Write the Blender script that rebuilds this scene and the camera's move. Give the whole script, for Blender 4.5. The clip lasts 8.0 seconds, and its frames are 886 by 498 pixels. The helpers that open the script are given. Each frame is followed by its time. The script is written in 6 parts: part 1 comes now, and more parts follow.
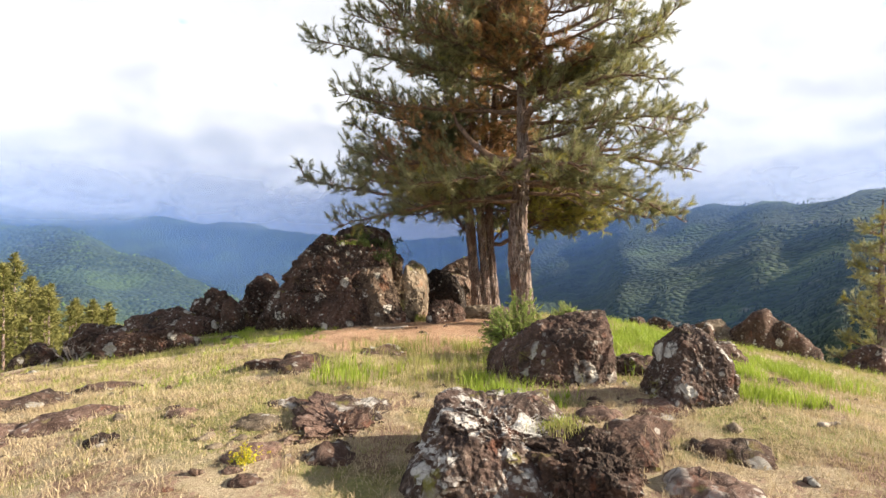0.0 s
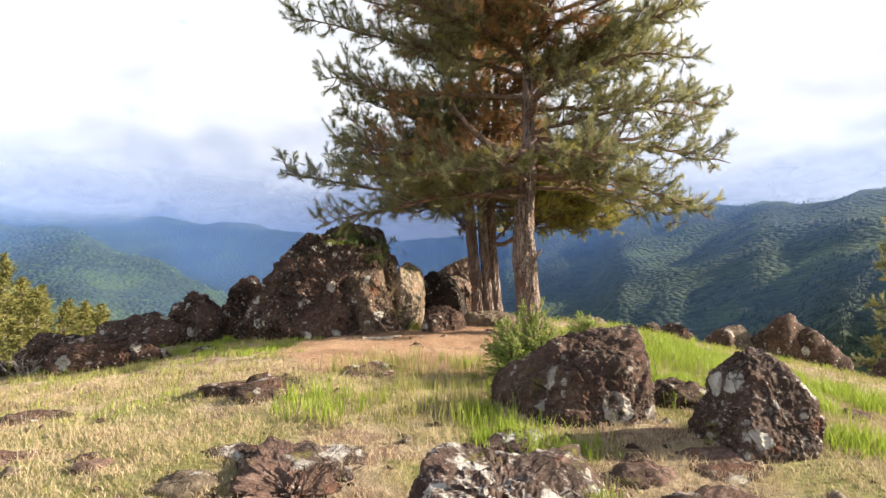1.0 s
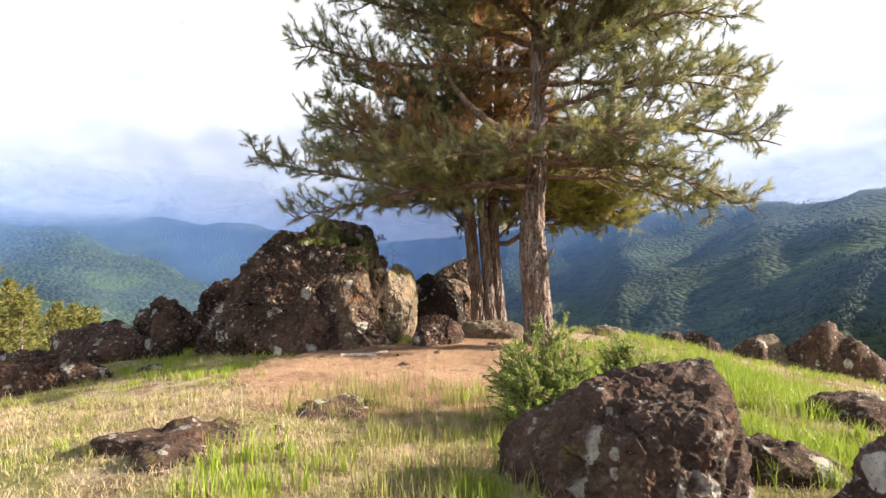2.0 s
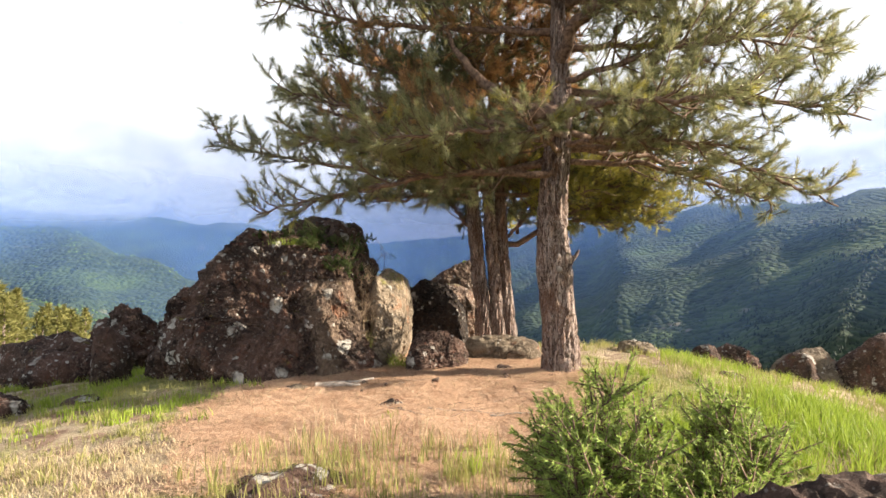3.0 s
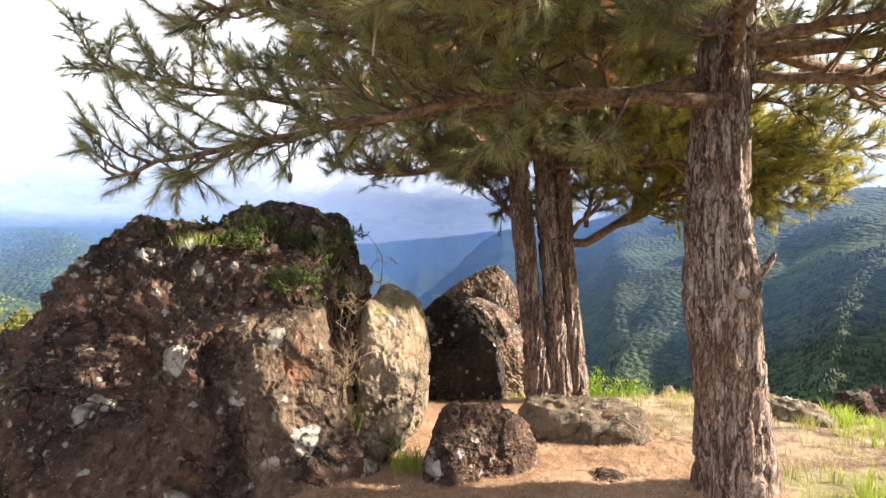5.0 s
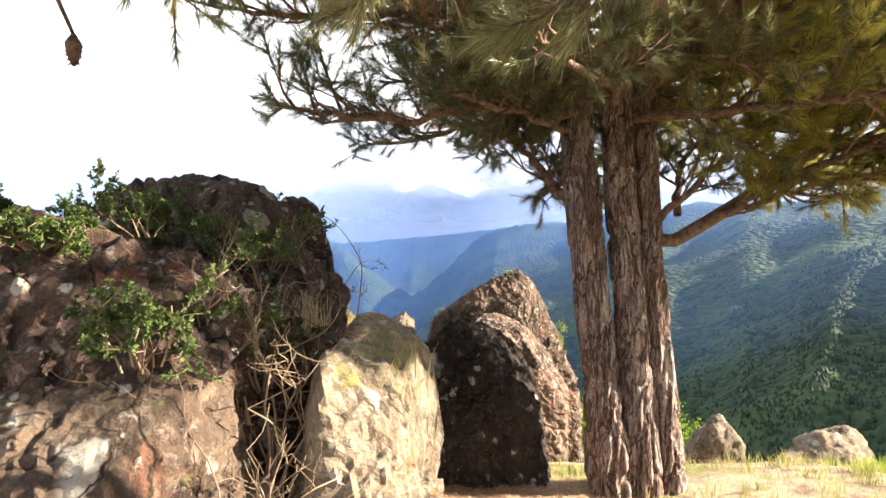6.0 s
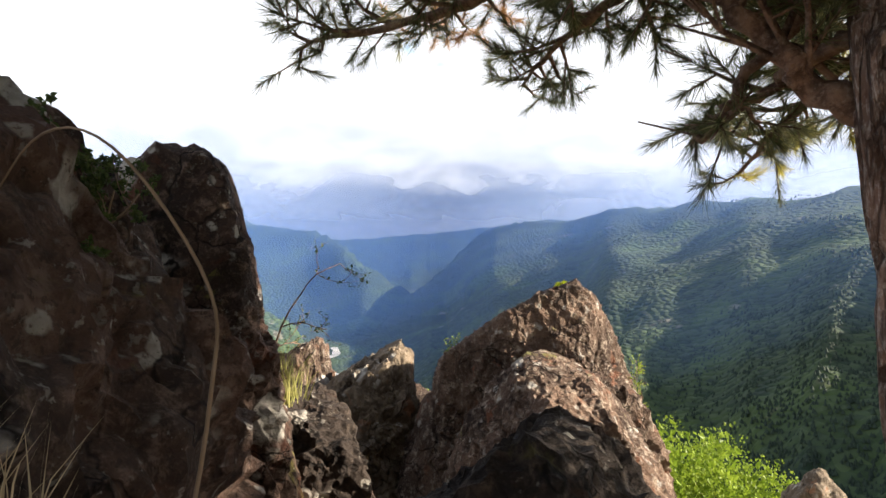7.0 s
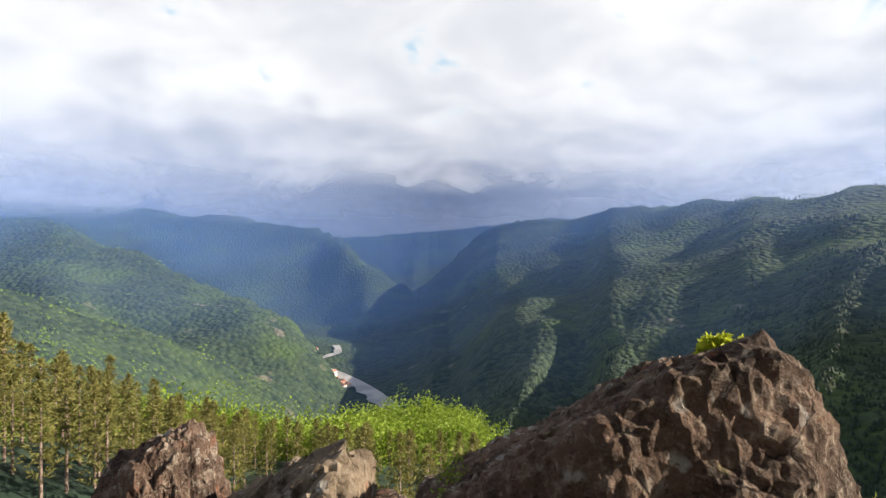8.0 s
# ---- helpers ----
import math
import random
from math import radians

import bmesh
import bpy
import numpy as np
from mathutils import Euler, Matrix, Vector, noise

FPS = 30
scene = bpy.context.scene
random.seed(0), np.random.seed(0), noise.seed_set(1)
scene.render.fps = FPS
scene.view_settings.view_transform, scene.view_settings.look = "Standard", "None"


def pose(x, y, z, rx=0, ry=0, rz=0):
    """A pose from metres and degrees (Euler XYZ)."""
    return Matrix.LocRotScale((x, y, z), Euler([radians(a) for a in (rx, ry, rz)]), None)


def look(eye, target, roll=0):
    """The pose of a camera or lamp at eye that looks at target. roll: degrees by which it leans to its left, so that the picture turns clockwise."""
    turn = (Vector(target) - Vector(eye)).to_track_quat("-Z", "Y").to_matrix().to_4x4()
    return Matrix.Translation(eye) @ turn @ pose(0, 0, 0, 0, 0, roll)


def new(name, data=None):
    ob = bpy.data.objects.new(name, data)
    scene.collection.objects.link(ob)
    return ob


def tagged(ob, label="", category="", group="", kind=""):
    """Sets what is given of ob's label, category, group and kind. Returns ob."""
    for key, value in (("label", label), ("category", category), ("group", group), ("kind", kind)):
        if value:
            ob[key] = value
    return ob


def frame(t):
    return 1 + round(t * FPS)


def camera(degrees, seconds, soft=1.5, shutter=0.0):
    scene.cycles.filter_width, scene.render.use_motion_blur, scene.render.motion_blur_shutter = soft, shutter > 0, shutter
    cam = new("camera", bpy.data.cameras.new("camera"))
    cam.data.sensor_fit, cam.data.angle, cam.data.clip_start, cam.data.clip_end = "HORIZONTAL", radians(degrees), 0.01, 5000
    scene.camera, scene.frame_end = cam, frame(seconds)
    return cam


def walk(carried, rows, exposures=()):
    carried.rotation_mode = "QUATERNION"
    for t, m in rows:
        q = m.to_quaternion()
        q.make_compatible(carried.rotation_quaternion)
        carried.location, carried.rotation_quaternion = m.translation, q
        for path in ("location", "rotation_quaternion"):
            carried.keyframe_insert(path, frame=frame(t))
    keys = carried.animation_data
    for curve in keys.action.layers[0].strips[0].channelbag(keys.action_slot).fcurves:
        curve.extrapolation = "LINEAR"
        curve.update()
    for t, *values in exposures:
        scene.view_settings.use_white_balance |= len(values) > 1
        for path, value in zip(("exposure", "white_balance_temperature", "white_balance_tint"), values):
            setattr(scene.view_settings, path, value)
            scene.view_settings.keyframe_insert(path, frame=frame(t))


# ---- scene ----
cam = camera(75.0, 8.0)
METRES, EYE, TILT, LEAN, TURN = 10.2, 1.5, 0.0, 0.0, 0.0
ROWS = [
    (0.0, 0.0, 0.0, 0.0, 0.0, -0.0, -0.0),
    (0.5, 0.0017, 0.0319, 0.0006, 0.0, -0.01, 0.02),
    (1.0, 0.0048, 0.0728, 0.0009, -0.01, 0.01, 0.02),
    (1.5, 0.0129, 0.1209, -0.0006, -0.01, 0.06, 0.03),
    (3.0, 0.012, 0.2732, 0.0026, -0.19, 0.07, 0.1),
    (3.5, 0.0044, 0.3252, 0.0042, -0.25, 0.07, 0.13),
    (4.0, -0.0069, 0.3789, 0.0049, -0.3, 0.09, 0.15),
    (4.5, -0.0165, 0.4342, 0.0048, -0.38, 0.08, 0.21),
    (6.0, -0.0369, 0.6421, 0.0062, -1.71, -0.17, 0.2),
    (6.5, -0.0435, 0.7245, 0.0065, -1.8, -0.35, 0.17),
    (7.0, -0.0448, 0.8119, 0.0067, -1.79, -0.57, 0.0),
    (7.5, -0.0411, 0.9025, 0.0081, -1.96, -0.78, -0.05),
    (8.0, -0.0335, 0.9945, 0.0072, -1.45, -0.86, -0.25),
]
EXPOSURES = [(0.0, 1.38), (3.0, 1.59), (4.5, 1.73), (6.0, 2.4), (6.5, 2.3), (7.0, 1.75), (7.5, 1.4), (8.0, 1.16)]
walk(cam, [(t, pose(0, 0, EYE, TILT, LEAN, TURN) @ pose(METRES * x, METRES * 1.565 * y, METRES * z, 90 + pitch / 1.5, roll, yaw / 1.5)) for t, x, y, z, yaw, pitch, roll in ROWS], EXPOSURES)

# ---- world and sun ----
SUN_ELEV, SUN_AZ = radians(24), radians(-1)      # azimuth from +x towards +y
sun = new("sun", bpy.data.lights.new("sun", "SUN"))
sun.data.energy, sun.data.angle, sun.data.color = 5.0, radians(0.6), (1.0, 0.87, 0.70)
sun_dir = Vector((math.cos(SUN_ELEV) * math.cos(SUN_AZ), math.cos(SUN_ELEV) * math.sin(SUN_AZ), math.sin(SUN_ELEV)))
sun.matrix_world = look(sun_dir * 60, (0, 0, 0))

world = bpy.data.worlds.new("sky")
scene.world = world
world.use_nodes = True


class Nodes:
    """A small helper to write node trees in few lines."""

    def __init__(self, tree):
        self.tree = tree
        tree.nodes.clear()

    def add(self, kind, inputs=None, **props):
        n = self.tree.nodes.new(kind)
        for k, v in props.items():
            setattr(n, k, v)
        for k, v in (inputs or {}).items():
            self.put(n.inputs[k], v)
        return n

    def put(self, socket, v):
        if isinstance(v, bpy.types.NodeSocket):
            self.tree.links.new(v, socket)
        else:
            socket.default_value = v

    def math(self, op, a, b=0.0, c=0.0, clamp=False):
        return self.add("ShaderNodeMath", {0: a, 1: b, 2: c}, operation=op, use_clamp=clamp).outputs[0]

    def vec(self, op, a, b=(0, 0, 0)):
        return self.add("ShaderNodeVectorMath", {0: a, 1: b}, operation=op).outputs[0]

    def noise(self, vector, scale, detail=4.0, rough=0.55, distortion=0.0):
        return self.add("ShaderNodeTexNoise", {"Vector": vector, "Scale": scale, "Detail": detail, "Roughness": rough, "Distortion": distortion}).outputs["Fac"]

    def voronoi(self, vector, scale, feature="F1", out="Distance"):
        return self.add("ShaderNodeTexVoronoi", {"Vector": vector, "Scale": scale}, feature=feature).outputs[out]

    def band(self, v, lo, hi, a=0.0, b=1.0):
        return self.add("ShaderNodeMapRange", {"Value": v, "From Min": lo, "From Max": hi, "To Min": a, "To Max": b}, interpolation_type="SMOOTHSTEP").outputs[0]

    def mix(self, f, a, b, blend="MIX"):
        n = self.add("ShaderNodeMix", data_type="RGBA", blend_type=blend)
        self.put(n.inputs[0], f)
        for k, v in ((6, a), (7, b)):
            self.put(n.inputs[k], (*v, 1.0) if isinstance(v, tuple) and len(v) == 3 else v)
        return n.outputs[2]


def build_sky():
    n = Nodes(world.node_tree)
    sky = n.add("ShaderNodeTexSky", sky_type="NISHITA", sun_disc=False, sun_elevation=SUN_ELEV, sun_rotation=radians(90) - SUN_AZ)
    d = n.add("ShaderNodeTexCoord").outputs["Generated"]
    z = n.add("ShaderNodeSeparateXYZ", {0: d}).outputs[2]
    # clouds lie on a flat ceiling: the way is divided by its height
    zz = n.math("MAXIMUM", n.math("ADD", z, 0.34), 0.05)
    flat = n.add("ShaderNodeVectorMath", {0: d, 3: n.math("DIVIDE", 1.0, zz)}, operation="SCALE").outputs[0]
    big = n.noise(n.vec("ADD", flat, (5.2, 2.9, 0.0)), 1.5, 6.0, 0.52, 0.5)
    small = n.noise(n.vec("ADD", flat, (0.4, 7.1, 2.0)), 4.0, 7.0, 0.55, 0.6)
    lump = n.math("ADD", n.math("MULTIPLY", big, 0.6), n.math("MULTIPLY", small, 0.4))
    light = n.band(lump, 0.36, 0.62)
    grey = n.mix(light, (0.60, 0.64, 0.74), (1.18, 1.18, 1.18))
    low = n.band(z, 0.03, 0.16)
    grey = n.mix(low, n.mix(light, (0.39, 0.41, 0.45), (0.55, 0.57, 0.605)), grey)
    high = n.band(z, 0.10, 0.32)
    cloud = n.mix(n.math("MULTIPLY", high, 0.45), grey, (1.15, 1.15, 1.14))
    cloud = n.mix(n.band(z, 0.40, 0.70), cloud, (0.30, 0.33, 0.41))
    blue = n.add("ShaderNodeVectorMath", {0: sky.outputs[0], 3: 0.11}, operation="SCALE").outputs[0]
    gap = n.math("MULTIPLY", n.band(small, 0.60, 0.70), n.band(z, 0.16, 0.30))
    col = n.mix(gap, cloud, n.mix(0.7, blue, (0.80, 1.05, 1.22)))
    below = n.band(z, -0.12, -0.02)
    col = n.mix(below, (0.10, 0.13, 0.14), col)
    bg = n.add("ShaderNodeBackground", {"Color": col, "Strength": SKY})
    out = n.add("ShaderNodeOutputWorld")
    n.tree.links.new(bg.outputs[0], out.inputs[0])


SKY = 0.43
build_sky()

# ---- noise and mesh helpers ----


def hash3(i, j, k, seed):
    h = (i * 374761393 + j * 668265263 + k * 2147483647 + seed * 1274126177) & 0xFFFFFFFF
    h = ((h ^ (h >> 13)) * 1274126177) & 0xFFFFFFFF
    h = ((h ^ (h >> 16)) * 2246822519) & 0xFFFFFFFF
    return ((h ^ (h >> 15)) & 0xFFFFFF) / 0xFFFFFF


def vnoise(p, seed=0):
    """Value noise in -1..1 at the points p, an array of n x 3."""
    b = np.floor(p).astype(np.int64)
    f = p - b
    f = f * f * f * (f * (f * 6 - 15) + 10)
    r = np.zeros(len(p))
    for dx in (0, 1):
        for dy in (0, 1):
            for dz in (0, 1):
                w = (f[:, 0] if dx else 1 - f[:, 0]) * (f[:, 1] if dy else 1 - f[:, 1]) * (f[:, 2] if dz else 1 - f[:, 2])
                r += w * hash3(b[:, 0] + dx, b[:, 1] + dy, b[:, 2] + dz, seed)
    return r * 2 - 1


def fbm(p, octaves=4, seed=0, ridged=False):
    r, a, total = np.zeros(len(p)), 1.0, 0.0
    for o in range(octaves):
        v = vnoise(p * 2.03 ** o + 17.3 * o, seed + o)
        r += a * (1 - 2 * np.abs(v) if ridged else v)
        total += a
        a *= 0.5
    return r / total


def mesh_np(name, verts, faces, material, smooth=True):
    """A mesh from arrays: verts n x 3, faces m x 3 or m x 4."""
    verts, faces = np.asarray(verts, np.float32), np.asarray(faces, np.int32)
    me = bpy.data.meshes.new(name)
    k = faces.shape[1]
    me.vertices.add(len(verts))
    me.vertices.foreach_set("co", verts.ravel())
    me.loops.add(faces.size)
    me.loops.foreach_set("vertex_index", faces.ravel())
    me.polygons.add(len(faces))
    me.polygons.foreach_set("loop_start", np.arange(0, faces.size, k, dtype=np.int32))
    me.polygons.foreach_set("use_smooth", np.full(len(faces), smooth))
    me.update(calc_edges=True)
    me.validate()
    me.materials.append(material)
    return me


def child(name, me, parent, label="", kind=""):
    ob = new(name, me)
    ob.parent = parent
    return tagged(ob, label, kind=kind)


class Soup:
    """Collects verts and triangles of many small pieces for one mesh."""

    def __init__(self):
        self.v, self.f, self.n = [], [], 0

    def add(self, v, f):
        self.v.append(np.asarray(v, np.float32))
        self.f.append(np.asarray(f, np.int32) + self.n)
        self.n += len(v)

    def mesh(self, name, material, smooth=True):
        return mesh_np(name, np.concatenate(self.v), np.concatenate(self.f), material, smooth)


def tube(points, radii, sides=8):
    """Verts and triangles of a tube along a polyline."""
    p, r = np.asarray(points, float), np.asarray(radii, float)
    t = np.gradient(p, axis=0)
    t /= np.linalg.norm(t, axis=1)[:, None] + 1e-9
    ref = np.array([0.0, 0.0, 1.0]) if abs(t[0][2]) < 0.8 else np.array([1.0, 0.0, 0.0])
    a = np.cross(t, ref)
    a /= np.linalg.norm(a, axis=1)[:, None] + 1e-9
    b = np.cross(t, a)
    ang = np.arange(sides) * 2 * math.pi / sides
    v = p[:, None] + r[:, None, None] * (np.cos(ang)[None, :, None] * a[:, None] + np.sin(ang)[None, :, None] * b[:, None])
    n = len(p)
    i, j = np.meshgrid(np.arange(n - 1), np.arange(sides), indexing="ij")
    q = np.stack([i * sides + j, i * sides + (j + 1) % sides, (i + 1) * sides + (j + 1) % sides, (i + 1) * sides + j], -1).reshape(-1, 4)
    f = np.concatenate([q[:, [0, 1, 2]], q[:, [0, 2, 3]]])
    caps = [[(n - 1) * sides, (n - 1) * sides + k, (n - 1) * sides + k + 1] for k in range(1, sides - 1)]
    return v.reshape(-1, 3), np.concatenate([f, np.array(caps)]) if caps else f


def spline(points, n):
    """Catmull-Rom through a few points, n samples."""
    p = np.asarray(points, float)
    p = np.vstack([2 * p[0] - p[1], p, 2 * p[-1] - p[-2]])
    s = np.linspace(0, len(p) - 3 - 1e-6, n)
    i = s.astype(int)
    t = (s - i)[:, None]
    a, b, c, d = p[i], p[i + 1], p[i + 2], p[i + 3]
    return 0.5 * (2 * b + (c - a) * t + (2 * a - 5 * b + 4 * c - d) * t ** 2 + (3 * b - a - 3 * c + d) * t ** 3)


# ---- materials ----


def material(name, build, rough=0.9, bump=0.0, bump_size=0.02):
    m = bpy.data.materials.new(name)
    m.use_nodes = True
    n = Nodes(m.node_tree)
    bsdf = n.add("ShaderNodeBsdfPrincipled", {"Roughness": rough, "Specular IOR Level": 0.25})
    out = n.add("ShaderNodeOutputMaterial")
    n.tree.links.new(bsdf.outputs[0], out.inputs[0])
    got = build(n, bsdf)
    color, height = got if isinstance(got, tuple) and len(got) == 2 else (got, None)
    n.put(bsdf.inputs["Base Color"], color)
    if height is not None and bump:
        b = n.add("ShaderNodeBump", {"Strength": bump, "Distance": bump_size, "Height": height})
        n.tree.links.new(b.outputs[0], bsdf.inputs["Normal"])
    return m


def rock_colors(dark, mid, pale, lichen, moss, lichen_amount, moss_amount):
    def build(n, bsdf):
        geo = n.add("ShaderNodeNewGeometry")
        p = geo.outputs["Position"]
        rnd = n.add("ShaderNodeObjectInfo").outputs["Random"]
        broad = n.noise(p, 1.7, 6.0, 0.62, 0.4)
        fine = n.noise(p, 14.0, 8.0, 0.68, 0.3)
        grain = n.noise(p, 70.0, 5.0, 0.7)
        streak = n.noise(n.vec("MULTIPLY", p, (5.0, 5.0, 1.2)), 1.4, 6.0, 0.6, 0.8)
        c = n.mix(n.band(broad, 0.36, 0.62), dark, mid)
        c = n.mix(n.math("MULTIPLY", n.band(fine, 0.50, 0.66), 0.8), c, pale)
        c = n.mix(n.math("MULTIPLY", n.band(n.noise(p, 31.0, 6.0, 0.7, 0.5), 0.54, 0.62), 0.7), c, dark)
        c = n.mix(n.math("MULTIPLY", n.band(streak, 0.52, 0.66), 0.7), c, dark)
        c = n.mix(n.math("MULTIPLY", n.band(grain, 0.5, 0.75), 0.45), c, pale)
        # lichen: sharp-edged pale patches with a broken rim
        spots = n.voronoi(n.vec("ADD", p, n.add("ShaderNodeVectorMath", {0: n.add("ShaderNodeTexNoise", {"Vector": p, "Scale": 6.0, "Detail": 4.0}).outputs["Color"], 3: 0.16}, operation="SCALE").outputs[0]), 2.5)
        where = n.noise(p, 2.3, 3.0, 0.6)
        m = n.math("MULTIPLY", n.band(spots, 0.22 + 0.11 * min(lichen_amount, 0.62) - (0.09 if lichen_amount > 1 else 0), 0.19 + 0.11 * min(lichen_amount, 0.62) - (0.09 if lichen_amount > 1 else 0)), n.band(where, 0.62 - min(lichen_amount, 0.7) * 0.3, 0.72 - min(lichen_amount, 0.7) * 0.3))
        m = n.math("MULTIPLY", m, n.band(n.noise(p, 34.0, 5.0, 0.65), 0.30, 0.42))
        m2 = n.math("MULTIPLY", n.band(n.noise(p, 26.0, 5.0, 0.6), 0.60, 0.66), n.band(where, 0.56 - min(lichen_amount, 0.7) * 0.25, 0.70 - min(lichen_amount, 0.7) * 0.25))
        c = n.mix(n.math("MAXIMUM", m, n.math("MULTIPLY", m2, 0.5)), c, n.mix(n.band(fine, 0.4, 0.6), lichen, tuple(v * 0.7 for v in lichen)))
        # smaller crusts of the same lichen, and rust-red stains
        p2 = n.vec("ADD", p, n.add("ShaderNodeVectorMath", {0: n.add("ShaderNodeTexNoise", {"Vector": p, "Scale": 15.0, "Detail": 4.0}).outputs["Color"], 3: 0.07}, operation="SCALE").outputs[0])
        dots = n.math("MULTIPLY", n.band(n.voronoi(p2, 9.0), 0.30, 0.20), n.band(n.noise(p, 3.4, 4.0, 0.6), 0.57 - 0.15 * min(lichen_amount, 0.7), 0.66 - 0.15 * min(lichen_amount, 0.7)))
        dots = n.math("MULTIPLY", dots, n.band(n.noise(p, 60.0, 4.0, 0.65), 0.32, 0.46))
        c = n.mix(n.math("MULTIPLY", n.band(n.noise(p, 4.3, 5.0, 0.6, 0.6), 0.58, 0.70), 0.55), c, tuple(v * k for v, k in zip(mid, (1.5, 0.85, 0.6))))
        c = n.mix(n.math("MULTIPLY", dots, 0.85), c, tuple(v * 0.85 for v in lichen))
        up = n.add("ShaderNodeSeparateXYZ", {0: geo.outputs["Normal"]}).outputs[2]
        if lichen_amount > 1:
            crust = n.math("MULTIPLY", n.math("MULTIPLY", n.band(n.noise(p, 3.5, 6.0, 0.65, 0.4), 0.49, 0.60), n.band(up, 0.45, 0.85)), n.band(n.noise(p, 40.0, 5.0, 0.7), 0.30, 0.52))
            c = n.mix(n.math("MULTIPLY", crust, 0.9), c, lichen)
        mm = n.math("MULTIPLY", n.band(n.noise(p, 3.1, 6.0, 0.65), 0.66 - moss_amount * 0.25, 0.76 - moss_amount * 0.25), n.band(up, 0.0, 0.6))
        c = n.mix(n.math("MULTIPLY", mm, 0.85), c, moss)
        c = n.mix(n.math("MULTIPLY", rnd, 0.25), c, (0.10, 0.075, 0.06))
        crack = n.band(n.add("ShaderNodeTexVoronoi", {"Vector": n.vec("ADD", n.vec("MULTIPLY", p, (1.0, 1.0, 0.7)), n.add("ShaderNodeTexNoise", {"Vector": p, "Scale": 2.0, "Detail": 5.0}).outputs["Color"]), "Scale": 2.2}, feature="DISTANCE_TO_EDGE").outputs["Distance"], 0.0, 0.035)
        c = n.mix(n.math("MULTIPLY", n.math("SUBTRACT", 1.0, crack), n.band(broad, 0.62, 0.42)), c, tuple(v * 0.5 for v in dark))
        h = n.math("ADD", n.math("ADD", n.math("MULTIPLY", fine, 1.3), n.math("MULTIPLY", grain, 0.22)), n.math("ADD", n.math("MULTIPLY", crack, 0.22), n.math("MULTIPLY", n.math("MAXIMUM", m, m2), 0.1)))
        return c, h
    return build


ROCK = material("lichened_rock", rock_colors((0.024, 0.016, 0.013), (0.113, 0.064, 0.048), (0.250, 0.172, 0.135), (0.60, 0.57, 0.51), (0.17, 0.15, 0.03), 0.62, 0.25), 0.93, 0.9, 0.045)
ROCK_PALE = material("pale_rock", rock_colors((0.085, 0.064, 0.044), (0.25, 0.198, 0.142), (0.37, 0.31, 0.235), (0.62, 0.60, 0.55), (0.20, 0.19, 0.05), 0.25, 0.2), 0.93, 0.8, 0.035)
# lighter copy of the boulder's rock, sunlight put into the colour
ROCK_LIT_SIDE = material("sunlit_side_rock", rock_colors((0.070, 0.046, 0.033), (0.195, 0.138, 0.096), (0.33, 0.25, 0.18), (0.60, 0.57, 0.50), (0.19, 0.17, 0.05), 0.35, 0.25), 0.93, 0.9, 0.04)
# near-black copy of the rock: deep shade put into the colour, lichen kept
ROCK_SHADED = material("shade_dark_rock", rock_colors((0.010, 0.008, 0.008), (0.030, 0.022, 0.018), (0.085, 0.065, 0.052), (0.50, 0.47, 0.42), (0.10, 0.09, 0.03), 0.45, 0.15), 0.93, 0.9, 0.04)
ROCK_TOP = material("crag_rock", rock_colors((0.050, 0.030, 0.023), (0.20, 0.130, 0.095), (0.46, 0.385, 0.31), (0.62, 0.59, 0.54), (0.17, 0.17, 0.05), 0.3, 0.2), 0.93, 0.95, 0.05)
ROCK_RED = material("reddish_rock", rock_colors((0.075, 0.045, 0.036), (0.22, 0.135, 0.105), (0.38, 0.28, 0.23), (0.62, 0.57, 0.52), (0.22, 0.20, 0.06), 0.35, 0.3), 0.93, 0.9, 0.04)
ROCK_WHITE = material("white_crusted_rock", rock_colors((0.048, 0.032, 0.027), (0.115, 0.074, 0.060), (0.22, 0.165, 0.135), (0.68, 0.66, 0.62), (0.20, 0.19, 0.04), 1.25, 0.3), 0.93, 0.9, 0.04)


